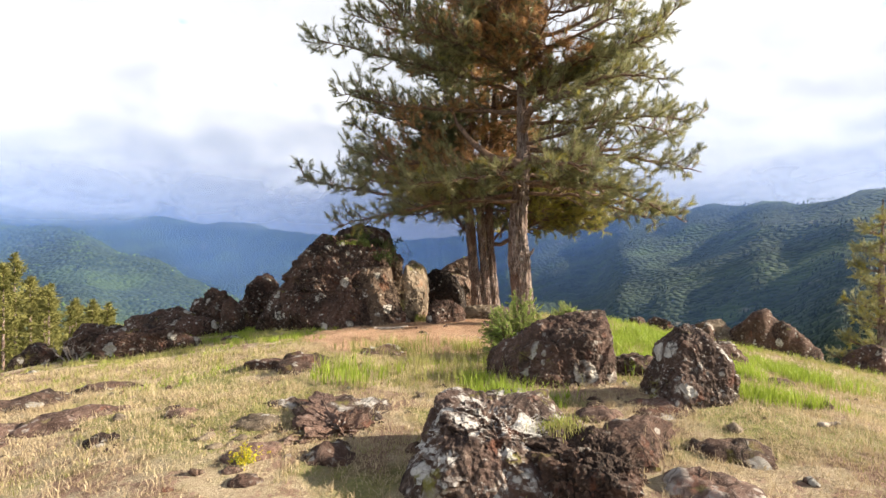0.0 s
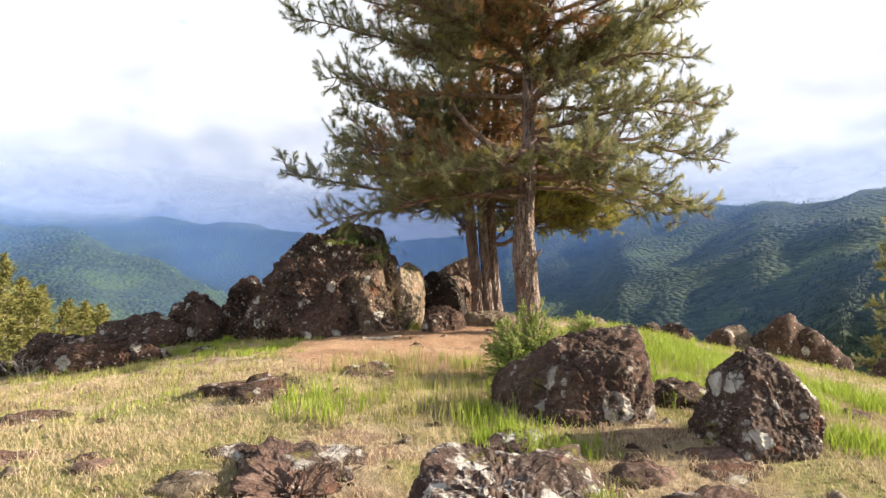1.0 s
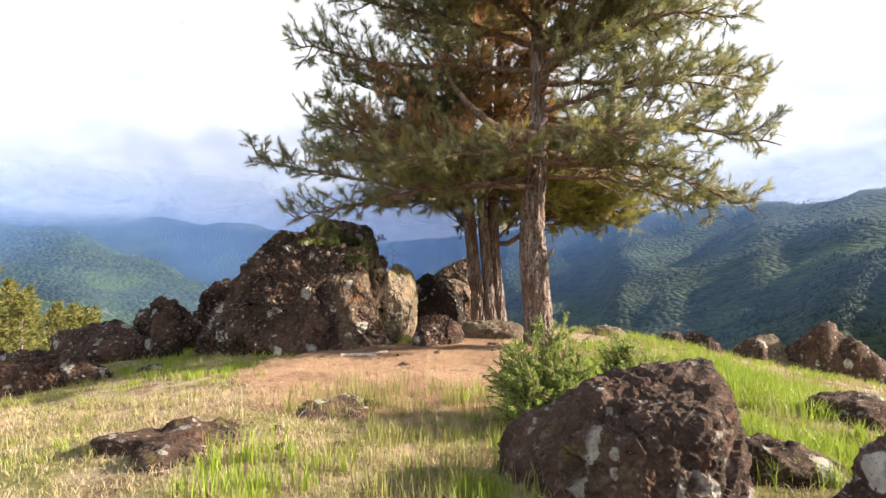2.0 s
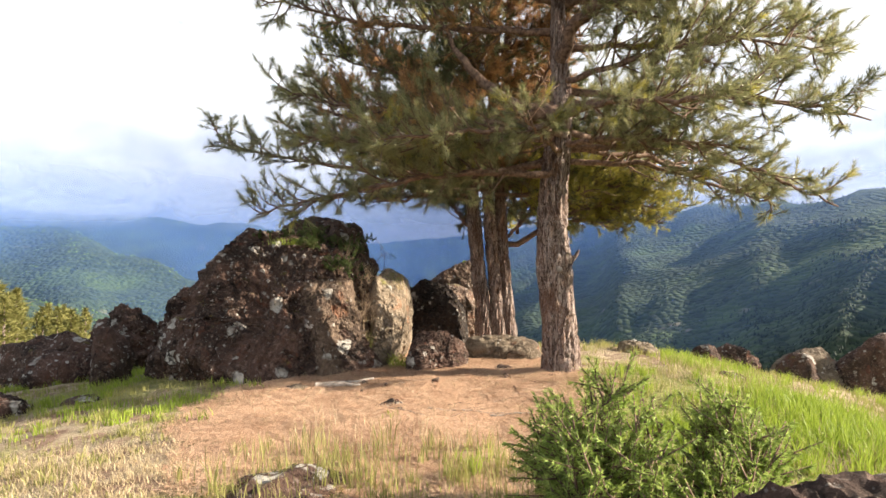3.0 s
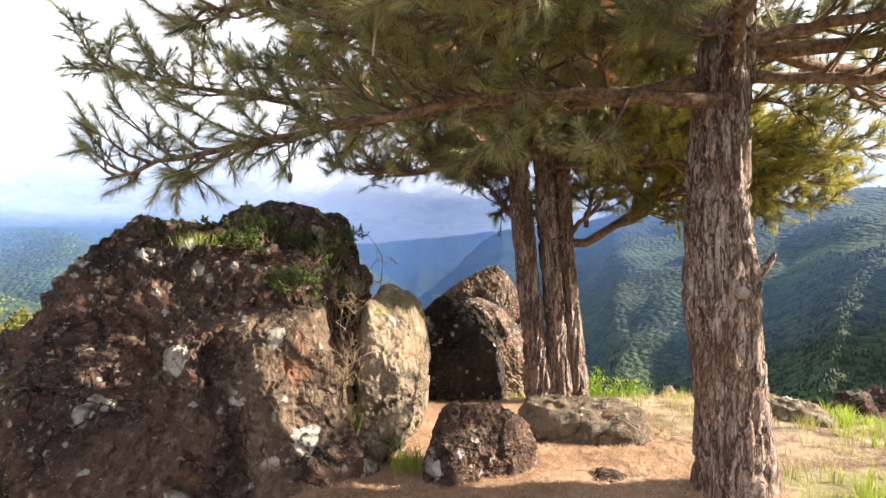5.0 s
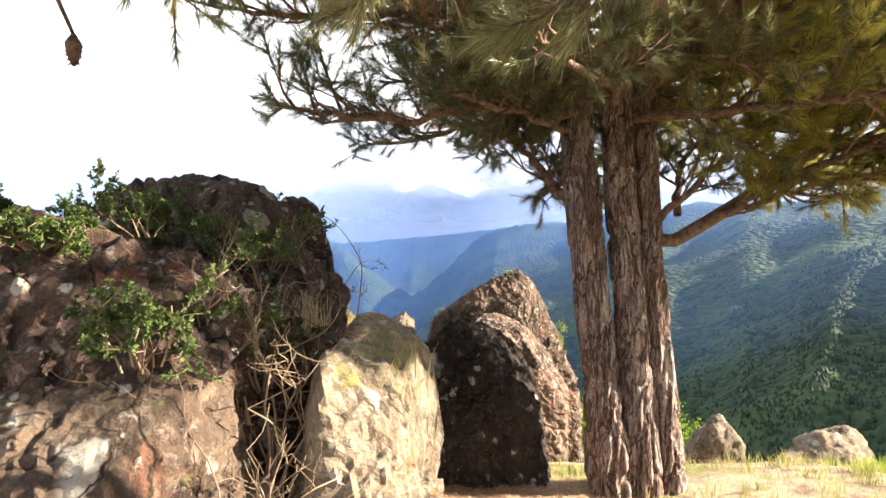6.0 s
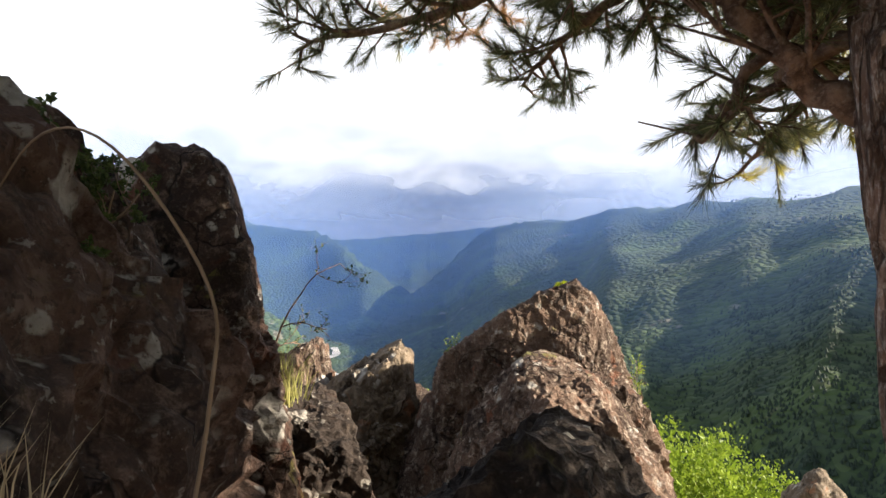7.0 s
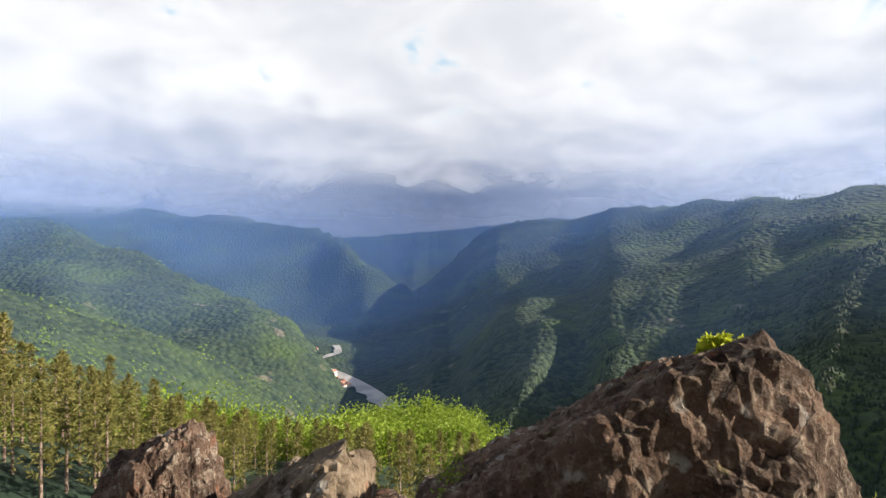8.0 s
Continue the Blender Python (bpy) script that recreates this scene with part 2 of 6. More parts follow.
def bark_build(n, bsdf):
    p = n.add("ShaderNodeNewGeometry").outputs["Position"]
    long = n.vec("MULTIPLY", p, (1.0, 1.0, 0.17))
    one = n.math("ABSOLUTE", n.math("SUBTRACT", n.noise(long, 17.0, 4.0, 0.55, 0.5), 0.5))
    two = n.math("ABSOLUTE", n.math("SUBTRACT", n.noise(n.vec("ADD", long, (3.1, 7.7, 1.3)), 26.0, 4.0, 0.55, 0.4), 0.5))
    crease = n.math("MULTIPLY", n.band(one, 0.0, 0.050), n.band(two, 0.0, 0.036, 0.45, 1.0))
    fine = n.noise(n.vec("MULTIPLY", p, (1, 1, 0.35)), 85.0, 7.0, 0.72)
    flake = n.noise(n.vec("MULTIPLY", p, (1, 1, 0.4)), 30.0, 6.0, 0.68, 0.8)
    broad = n.noise(p, 2.4, 4.0)
    plate = n.math("MULTIPLY", crease, n.band(flake, 0.26, 0.44, 0.35, 1.0))
    c = n.mix(n.band(n.noise(n.vec("MULTIPLY", p, (1, 1, 0.3)), 9.0, 5.0), 0.36, 0.64), (0.235, 0.150, 0.115), (0.40, 0.315, 0.275))
    c = n.mix(n.math("MULTIPLY", n.band(fine, 0.47, 0.64), 0.7), c, (0.62, 0.56, 0.52))
    c = n.mix(n.math("MULTIPLY", n.band(flake, 0.53, 0.64), 0.6), c, (0.16, 0.078, 0.050))
    c = n.mix(n.math("MULTIPLY_ADD", plate, 0.88, 0.12), (0.052, 0.031, 0.024), c)
    c = n.mix(n.math("MULTIPLY", n.band(broad, 0.48, 0.66), 0.40), c, (0.21, 0.115, 0.078))
    h = n.math("ADD", n.math("MULTIPLY", plate, 1.0), n.math("ADD", n.math("MULTIPLY", fine, 0.35), n.math("MULTIPLY", flake, 0.8)))
    return c, h


BARK = material("pine_bark", bark_build, 0.95, 0.9, 0.03)


def limb_build(n, bsdf):
    p = n.add("ShaderNodeNewGeometry").outputs["Position"]
    f = n.noise(p, 22.0, 6.0, 0.65)
    c = n.mix(n.band(f, 0.35, 0.65), (0.085, 0.052, 0.04), (0.25, 0.165, 0.12))
    return n.mix(n.math("MULTIPLY", n.band(n.noise(p, 90.0, 4.0), 0.5, 0.7), 0.4), c, (0.33, 0.27, 0.23)), f


LIMB = material("limb_bark", limb_build, 0.95, 0.8, 0.02)


def plain(name, a, b, scale=8.0, rough=0.9, bump=0.4, through_light=0.0, island=True, sheen=0.25):
    """Two tones by noise and by piece, with some light passing through where it is leaf."""
    def build(n, bsdf):
        geo = n.add("ShaderNodeNewGeometry")
        f = n.noise(geo.outputs["Position"], scale, 4.0, 0.6)
        g = n.math("MULTIPLY_ADD", geo.outputs["Random Per Island"], 0.7, n.math("MULTIPLY", n.band(f, 0.3, 0.7), 0.3)) if island else n.band(f, 0.3, 0.7)
        c = n.mix(g, a, b)
        n.put(bsdf.inputs["Specular IOR Level"], sheen)
        if through_light:
            tr = n.add("ShaderNodeBsdfTranslucent", {"Color": c})
            mx = n.add("ShaderNodeMixShader", {0: through_light})
            n.tree.links.new(bsdf.outputs[0], mx.inputs[1])
            n.tree.links.new(tr.outputs[0], mx.inputs[2])
            n.tree.links.new(mx.outputs[0], n.tree.nodes["Material Output"].inputs[0])
        return c, f
    return material(name, build, rough, bump, 0.01)


NEEDLE = plain("pine_needles", (0.12, 0.145, 0.055), (0.52, 0.50, 0.25), 1.3, 0.38, 0, 0.42, sheen=0.6)
# darker copy of the needles: shade of dense boughs put into colour
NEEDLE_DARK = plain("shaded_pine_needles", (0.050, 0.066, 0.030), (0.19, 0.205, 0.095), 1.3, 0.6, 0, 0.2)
# for scattered yellowish tufts, and as the sunlit tone of the rear pine
NEEDLE_YELLOW = plain("sunlit_yellow_pine_needles", (0.21, 0.21, 0.04), (0.58, 0.52, 0.13), 1.3, 0.5, 0, 0.42)
NEEDLE_BROWN = plain("dead_pine_needles", (0.22, 0.11, 0.05), (0.62, 0.38, 0.17), 1.3, 0.6, 0, 0.35)
SEEDLING = plain("seedling_leaves", (0.36, 0.43, 0.02), (0.64, 0.68, 0.07), 3.0, 0.5, 0, 0.4)
PETAL = plain("yellow_petals", (0.62, 0.50, 0.02), (0.80, 0.70, 0.06), 3.0, 0.6, 0, 0.3)
JUNIPER = plain("juniper_needles", (0.17, 0.26, 0.05), (0.50, 0.60, 0.17), 3.0, 0.5, 0, 0.4)
LEAF = plain("fresh_leaves", (0.10, 0.17, 0.014), (0.32, 0.42, 0.05), 3.0, 0.5, 0, 0.35)
LEAF_DARK = plain("bramble_leaves", (0.030, 0.055, 0.014), (0.13, 0.17, 0.05), 3.0, 0.5, 0, 0.3)
GRASS_GREEN = plain("green_grass", (0.17, 0.25, 0.026), (0.43, 0.52, 0.085), 1.0, 0.5, 0, 0.35)
GRASS_MIXED = plain("fading_grass", (0.20, 0.21, 0.06), (0.46, 0.43, 0.16), 1.0, 0.6, 0, 0.3)
GRASS_DRY = plain("dry_grass", (0.33, 0.25, 0.14), (0.68, 0.57, 0.38), 1.0, 0.7, 0, 0.25)
LITTER = plain("fallen_needles", (0.22, 0.105, 0.055), (0.82, 0.58, 0.40), 1.0, 0.8, 0, 0.1)
DEADWOOD = plain("weathered_wood", (0.16, 0.13, 0.11), (0.46, 0.41, 0.36), 12.0, 0.85, 0.5, 0, False)
STEM = plain("dry_stems", (0.13, 0.085, 0.055), (0.34, 0.25, 0.17), 12.0, 0.85, 0, 0)
# conifer green turned slightly blue: a little distance haze in the base colour
FAR_CROWN = plain("far_hazy_conifer_crowns", (0.018, 0.032, 0.025), (0.036, 0.058, 0.038), 0.02, 0.8, 0, 0)
# leaf green brightened so that the left hill looks sunlit
FAR_LEAF = plain("far_sunlit_leafy_crowns", (0.050, 0.095, 0.020), (0.15, 0.215, 0.045), 0.02, 0.8, 0, 0)
CONIFER = plain("sunlit_conifer_needles", (0.10, 0.115, 0.030), (0.30, 0.27, 0.09), 0.3, 0.7, 0, 0.3)


def ground_build(n, bsdf):
    p = n.add("ShaderNodeNewGeometry").outputs["Position"]
    sep = n.add("ShaderNodeSeparateXYZ", {0: p})
    x, y = sep.outputs[0], sep.outputs[1]
    broad = n.noise(p, 0.55, 5.0, 0.6, 0.3)
    mid = n.noise(p, 2.6, 6.0, 0.65, 0.3)
    fine = n.noise(p, 22.0, 7.0, 0.7)
    fibre = n.noise(n.vec("MULTIPLY", p, (1.0, 2.4, 1.0)), 60.0, 5.0, 0.7, 1.5)
    soil = n.mix(n.band(fine, 0.35, 0.65), (0.15, 0.09, 0.062), (0.36, 0.245, 0.18))
    dry = n.mix(n.band(fibre, 0.35, 0.65), (0.27, 0.20, 0.125), (0.60, 0.50, 0.35))
    turf = n.mix(n.band(fine, 0.35, 0.65), (0.13, 0.155, 0.035), (0.34, 0.34, 0.11))
    litter = n.mix(n.band(fibre, 0.33, 0.62), (0.26, 0.135, 0.08), (0.76, 0.54, 0.38))
    litter = n.mix(n.math("MULTIPLY", n.band(mid, 0.42, 0.62), 0.5), litter, n.mix(n.band(fine, 0.4, 0.6), (0.42, 0.24, 0.14), (0.82, 0.69, 0.54)))
    c = n.mix(n.band(n.math("MULTIPLY_ADD", n.math("SUBTRACT", fine, 0.5), 0.5, mid), 0.46, 0.56), dry, soil)
    c = n.mix(n.math("MULTIPLY", n.band(broad, 0.47, 0.58), 0.8), c, turf)
    # the bare bed of fallen needles under the pines
    dx = n.math("DIVIDE", n.math("SUBTRACT", x, -0.25), 2.1)
    dy = n.math("DIVIDE", n.math("SUBTRACT", y, 11.2), 3.6)
    r = n.math("ADD", n.math("MULTIPLY", dx, dx), n.math("MULTIPLY", dy, dy))
    bed = n.band(n.math("ADD", r, n.math("MULTIPLY", n.math("SUBTRACT", mid, 0.5), 1.4)), 1.15, 0.75)
    c = n.mix(bed, c, litter)
    # green sward off to the side of it
    sx = n.math("DIVIDE", n.math("SUBTRACT", x, 3.0), 1.9)
    sy = n.math("DIVIDE", n.math("SUBTRACT", y, 9.0), 2.6)
    sr = n.math("ADD", n.math("MULTIPLY", sx, sx), n.math("MULTIPLY", sy, sy))
    sward = n.band(n.math("ADD", sr, n.math("MULTIPLY", n.math("SUBTRACT", mid, 0.5), 2.4)), 1.5, 0.6)
    c = n.mix(n.math("MULTIPLY", sward, 0.85), c, turf)
    # woods of the mountain sides
    wood = n.noise(p, 0.006, 6.0, 0.6)
    crowns = n.add("ShaderNodeTexVoronoi", {"Vector": p, "Scale": 0.11})
    # dark end leans blue too, a touch of haze in the crown tone
    crown_c = n.mix(n.add("ShaderNodeSeparateColor", {0: crowns.outputs["Color"]}).outputs[0], (0.018, 0.035, 0.024), (0.050, 0.075, 0.040))
    crown_c = n.mix(n.math("MULTIPLY", n.band(wood, 0.5, 0.64), 0.75), crown_c, (0.060, 0.095, 0.030))
    crown_c = n.mix(n.math("MULTIPLY", n.band(n.noise(p, 0.018, 4.0), 0.66, 0.72), 0.5), crown_c, (0.23, 0.20, 0.16))
    far = n.band(y, 22.0, 34.0)
    side = n.math("MAXIMUM", n.band(x, -10.0, -14.0), n.band(x, 13.0, 18.0))
    far = n.math("MAXIMUM", far, side)
    c = n.mix(far, c, crown_c)
    near_h = n.math("ADD", n.math("MULTIPLY", fine, 0.055), n.math("MULTIPLY", fibre, 0.022))
    far_h = n.math("MULTIPLY", crowns.outputs["Distance"], -5.0)
    h = n.add("ShaderNodeMix", {0: far, 2: near_h, 3: far_h}, data_type="FLOAT").outputs[0]
    return c, h


GROUND = material("ground_cover", ground_build, 0.95, 0.8, 1.0)

# ---- the land ----
def profile(v, table):
    a = np.array(table, float)
    return np.interp(v, a[:, 0], a[:, 1])


# crests of the mountains: bearing across, slope above the eye, distance
HILL = [(-1.6, 0.16, 1500), (-0.95, 0.10, 1450), (-0.75, 0.045, 1400), (-0.69, 0.047, 1380), (-0.625, 0.032, 1330), (-0.567, -0.004, 1300), (-0.497, -0.014, 1270),
        (-0.41, -0.047, 1220), (-0.312, -0.088, 1150), (-0.244, -0.132, 1080), (-0.185, -0.196, 1020), (-0.146, -0.255, 960), (-0.07, -0.36, 900)]
SPUR = [(-1.6, 0.0, 760), (-0.75, -0.062, 740), (-0.65, -0.087, 760), (-0.557, -0.121, 780), (-0.46, -0.158, 800), (-0.34, -0.207, 850), (-0.244, -0.242, 880), (-0.165, -0.268, 900), (-0.07, -0.36, 850)]
RIGHT = [(-0.20, -0.26, 1250), (-0.17, -0.205, 1300), (-0.136, -0.183, 1360), (-0.087, -0.134, 1600), (-0.03, -0.08, 2000), (0.03, -0.031, 2400), (0.08, 0.019, 2600), (0.11, 0.036, 2500), (0.187, 0.043, 2250),
         (0.21, 0.045, 2180), (0.266, 0.047, 2020), (0.305, 0.067, 1930), (0.42, 0.071, 1650), (0.49, 0.081, 1500), (0.55, 0.093, 1400), (0.608, 0.088, 1300), (0.695, 0.101, 1180), (0.78, 0.103, 1080), (0.95, 0.13, 950), (1.6, 0.16, 800)]
LEFT_FAR = [(-1.6, 0.12, 2900), (-0.75, 0.079, 2800), (-0.557, 0.061, 2750), (-0.342, 0.048, 2650), (-0.205, 0.028, 2500), (-0.156, 0.009, 2300), (-0.117, -0.03, 2050), (-0.05, -0.07, 1950), (0.0, -0.10, 1850), (0.05, -0.16, 1800)]
BACK = [(-0.9, 0.03, 4300), (-0.26, 0.02, 4300), (-0.16, 0.011, 4200), (-0.08, 0.014, 4200), (0.06, 0.027, 4200), (0.2, 0.048, 4300), (0.9, 0.06, 4300)]
FLOOR = -250.0


def layer(u, y, crest, front, back):
    front = profile(u, front) if isinstance(front, list) else front
    a = np.array(crest, float)
    d = np.interp(u, a[:, 0], a[:, 2])
    u = u + 0.03 * np.clip((d - y) / d, 0, 1) * fbm(np.stack([u * 2.0, 0.0028 * y, 0 * u + 3.1], 1), 2, 58)
    d = np.interp(u, a[:, 0], a[:, 2])
    top = 1.5 + np.interp(u, a[:, 0], a[:, 1]) * d
    spur = fbm(np.stack([u * 6.0 - 0.0022 * y, 0.0006 * y, 0 * u + a[0, 2] * 0.01], 1), 2, 57, True)
    return np.where(y < d, top - front * (d - y) * (1.05 - 0.12 * spur), top - back * (y - d))


def land(x, y):
    """Height of the ground, for arrays x and y."""
    x, y = np.broadcast_arrays(np.asarray(x, float), np.asarray(y, float))
    sh = x.shape
    x, y = x.ravel(), y.ravel()
    base = profile(y, [(-400, -60), (-60, -4), (-8, 0.0), (3, 0.10), (5, 0.19), (7, 0.14), (10, 0.03), (11.5, 0.0), (13, -0.05), (14.4, -0.18), (15.6, -0.45), (16.6, -0.9), (18, -1.7),
                       (20, -3.2), (26, -9.0), (40, -16.5), (70, -24.0), (110, -31.0), (135, -37.0), (200, -75), (420, -190), (640, -251), (6000, -251)])
    left = np.maximum(-x - 1.6, 0)
    right = np.maximum(x - 3.2, 0)
    saddle = profile(y, [(-400, -60), (-60, -4), (-8, 0.0), (5, 0.1), (12, -0.1), (17, -0.6), (40, -4.5), (55, -7.5), (80, -15), (130, -38), (200, -75), (420, -190), (640, -251), (6000, -251)])
    west = np.clip((-x - 5.0) / 28.0, 0, 1)
    base = base + (saddle - base) * west
    drop = np.minimum(0.11 * left + 0.22 * np.maximum(left - 6.0, 0), 4.8 + 0.03 * left) + np.minimum(0.20 * right + 0.35 * np.maximum(right - 6.5, 0), 60 + 0.1 * right)
    p = np.stack([x, y, 0 * x], 1)
    near = np.exp(-np.maximum(np.hypot(x, y - 8) - 12, 0) / 8)
    small = near * (0.07 * fbm(p * 0.55, 3, 3) + 0.035 * fbm(p * 2.1, 4, 9) + 0.014 * fbm(p * 7.0, 3, 21))
    z = base - drop + small
    wild = np.clip((np.hypot(x, y) - 25) / 60, 0, 1)
    z = z + wild * 2.5 * fbm(p * 0.035, 3, 5)
    far = y > 150
    if far.any():
        yy, xx = y[far], x[far]
        u = xx / yy
        pf = p[far]
        h = np.maximum.reduce([layer(u, yy, HILL, 0.36, 0.5), layer(u, yy, SPUR, 0.30, 0.5), layer(u, yy, RIGHT, [(-0.2, 0.08), (0.0, 0.08), (0.1, 0.15), (0.3, 0.20), (0.5, 0.26), (0.8, 0.30)], 0.5), layer(u, yy, LEFT_FAR, 0.42, 0.5), layer(u, yy, BACK, 0.3, 0.4)])
        m = np.clip((h - FLOOR) / 90, 0, 1)
        h = h + m * (20 * fbm(pf * 0.0042, 4, 31, True) - 8 + 7 * fbm(pf * 0.016, 3, 37))
        soft = np.maximum(h, np.minimum(z[far], FLOOR))
        near_z = np.maximum(z[far], FLOOR - 1)
        z[far] = np.maximum(soft, near_z)
    return np.maximum(z, FLOOR).reshape(sh)


def at(x, y, lift=0.0):
    return float(land(x, y)) + lift


def steps(fine_lo, fine_hi, d, lo, hi, grow):
    a = list(np.arange(fine_lo, fine_hi, d))
    s, v = d, a[-1]
    while v < hi:
        s *= grow
        v += s
        a.append(v)
    s, v, b = d, a[0], []
    while v > lo:
        s *= grow
        v -= s
        b.append(v)
    return np.array(b[::-1] + a)


def build_ground():
    xs = steps(-6.5, 6.5, 0.15, -4800, 4800, 1.07)
    ys = steps(2.4, 17.0, 0.15, -300, 4950, 1.034)
    gx, gy = np.meshgrid(xs, ys)
    v = np.stack([gx, gy, land(gx, gy)], -1).reshape(-1, 3)
    w, h = len(xs), len(ys)
    i, j = np.meshgrid(np.arange(h - 1), np.arange(w - 1), indexing="ij")
    f = np.stack([i * w + j, i * w + j + 1, (i + 1) * w + j + 1, (i + 1) * w + j], -1).reshape(-1, 4)
    return tagged(new("ground", mesh_np("ground", v, f, GROUND)), "dry grassy knoll with needle litter above wooded mountain sides", "ground", kind="structure")


build_ground()

# ---- rocks ----
ICO = {}


def ico(level):
    if level not in ICO:
        bm = bmesh.new()
        bmesh.ops.create_icosphere(bm, subdivisions=level, radius=1.0)
        ICO[level] = (np.array([v.co[:] for v in bm.verts]), np.array([[v.index for v in f.verts] for f in bm.faces]))
        bm.free()
    return ICO[level]


def unit_rows(v):
    return v / (np.linalg.norm(v, axis=1)[:, None] + 1e-9)


def relief(q, rs, seed, level, blocky, flute, lump):
    """How far the broken surface stands out at the points q of a body of about unit size."""
    warp = q + 0.14 * np.stack([fbm(q * 2 + 5, 2, seed + 3), fbm(q * 2 + 9, 2, seed + 4), fbm(q * 2 + 13, 2, seed + 5)], 1)
    jut = 0.70 * fbm(warp * 1.5 + seed, 4, seed, True) + 0.52 * fbm(warp * 4.2 + seed, 4, seed + 7, True) + 0.46 * fbm(warp * 11 + seed, 4, seed + 13, True) + 0.24 * fbm(q * 30 + seed, 3, seed + 19, True)
    jut = jut * lump
    if flute:
        jut = jut + flute * fbm((warp + warp[:, [2, 0, 1]] * (0.45, 0, 0)) * (6.5, 6.5, 1.9) + seed, 4, seed + 23, True)
    # broken blocks: every cell stands in or out a little and tilts its own way
    for cells, amount in ((26, 1.15), (110, 0.62), (420, 0.30))[:3 if level > 5 else 2]:
        seeds = unit_rows(rs.normal(size=(cells, 3))) * rs.uniform(0.5, 1.1, (cells, 1))
        tilt, step = rs.normal(size=(cells, 3)), rs.uniform(-1, 1, cells)
        s2 = (seeds ** 2).sum(1)
        c = np.concatenate([(s2[None] - 2 * warp[i:i + 8000] @ seeds.T).argmin(1) for i in range(0, len(warp), 8000)])
        jut = jut + blocky * amount * (0.45 * step[c] + 0.55 * ((warp - seeds[c]) * tilt[c]).sum(1))
    return jut


def rock(name, x, y, z0, size, label, seed, mat=ROCK, turn=0.0, lean=(0.0, 0.0), level=5, facets=14, rough=0.10, cuts=(), sharp=18.0, group="", off=(0.72, 1.02), blocky=1.0, flute=0.0, lump=1.0):
    """A boulder: a body bounded by flat facets, rounded a little, then broken up by two scales of relief. size is its full width,
    depth and height; z0 the height of its foot; cuts are extra facets (direction, distance from the middle in half sizes)."""
    rs = np.random.RandomState(seed)
    d, f = ico(level)
    flat = d[:, :2] / (np.linalg.norm(d[:, :2], axis=1)[:, None] + 1e-6)
    low = d[:, 2:3] < 0
    d = np.where(low, np.concatenate([flat * np.minimum(1.0, (1 + d[:, 2:3]) * 4) * (1 - 0.10 * d[:, 2:3]), d[:, 2:3]], 1), d)
    n = rs.normal(size=(facets, 3))
    n[:, 2] = np.abs(n[:, 2]) * 0.9
    n /= np.linalg.norm(n, axis=1)[:, None]
    off = rs.uniform(off[0], off[1], facets)
    if cuts:
        c = np.array([q[0] for q in cuts], float)
        n = np.vstack([n, c / np.linalg.norm(c, axis=1)[:, None]])
        off = np.concatenate([off, [q[1] for q in cuts]])
    k = np.maximum(np.where(low, d * (1, 1, 0), d) @ n.T, 0) / off
    k = np.concatenate([k, np.full((len(d), 1), 0.9)], 1)
    r = 1.0 / ((k ** sharp).sum(1) ** (1 / sharp))
    half = np.array(size) / 2
    p = d * r[:, None] * half
    mean = float(half.mean())
    p = p + d * (relief(p / mean, rs, seed, level, blocky, flute, lump) * rough * mean)[:, None]
    m = (Matrix.Rotation(radians(turn), 3, "Z") @ Matrix.Rotation(radians(lean[0]), 3, "X") @ Matrix.Rotation(radians(lean[1]), 3, "Y"))
    p = p @ np.array(m).T
    p[:, 2] += half[2] * 0.82
    ob = new(name, mesh_np(name, p, f, mat, level < 6))
    ob.location = (x, y, z0)
    return tagged(ob, label, "rock", group)


def hewn(name, centre, faces, seed, mat, level=7, rough=0.07, sharp=22.0, blocky=1.0, flute=0.0, lump=1.0, facets=6):
    """A mesh about centre bounded by given faces (a point on it, its outward direction), with a few lesser facets, then broken up."""
    rs = np.random.RandomState(seed)
    c = np.array(centre, float)
    d, f = ico(level)
    n = unit_rows(np.array([q[1] for q in faces], float))
    off = np.array([(np.array(q[0], float) - c) @ w for q, w in zip(faces, n)])
    spread = float(np.median(off))
    mx = 1.0 / (np.maximum(d @ n.T, 0) / off).max(1)
    pick = rs.choice(len(d), facets)
    n = np.vstack([n, unit_rows(d[pick] + rs.normal(size=(facets, 3)) * 0.25)])
    off = np.concatenate([off, mx[pick] * rs.uniform(0.86, 0.97, facets)])
    k = np.maximum(d @ n.T, 0) / off
    r = 1.0 / ((k ** sharp).sum(1) ** (1 / sharp))
    p = d * r[:, None]
    jut = relief(p / spread, rs, seed, level, blocky, flute, lump)
    p = p + d * ((jut - np.percentile(jut, 64)) * rough * spread)[:, None]
    return mesh_np(name, p, f, mat, level < 6)


def cliff(name, centre, faces, label, seed, mat, **more):
    ob = new(name, hewn(name, centre, faces, seed, mat, **more))
    ob.location = centre
    return tagged(ob, label, "rock")


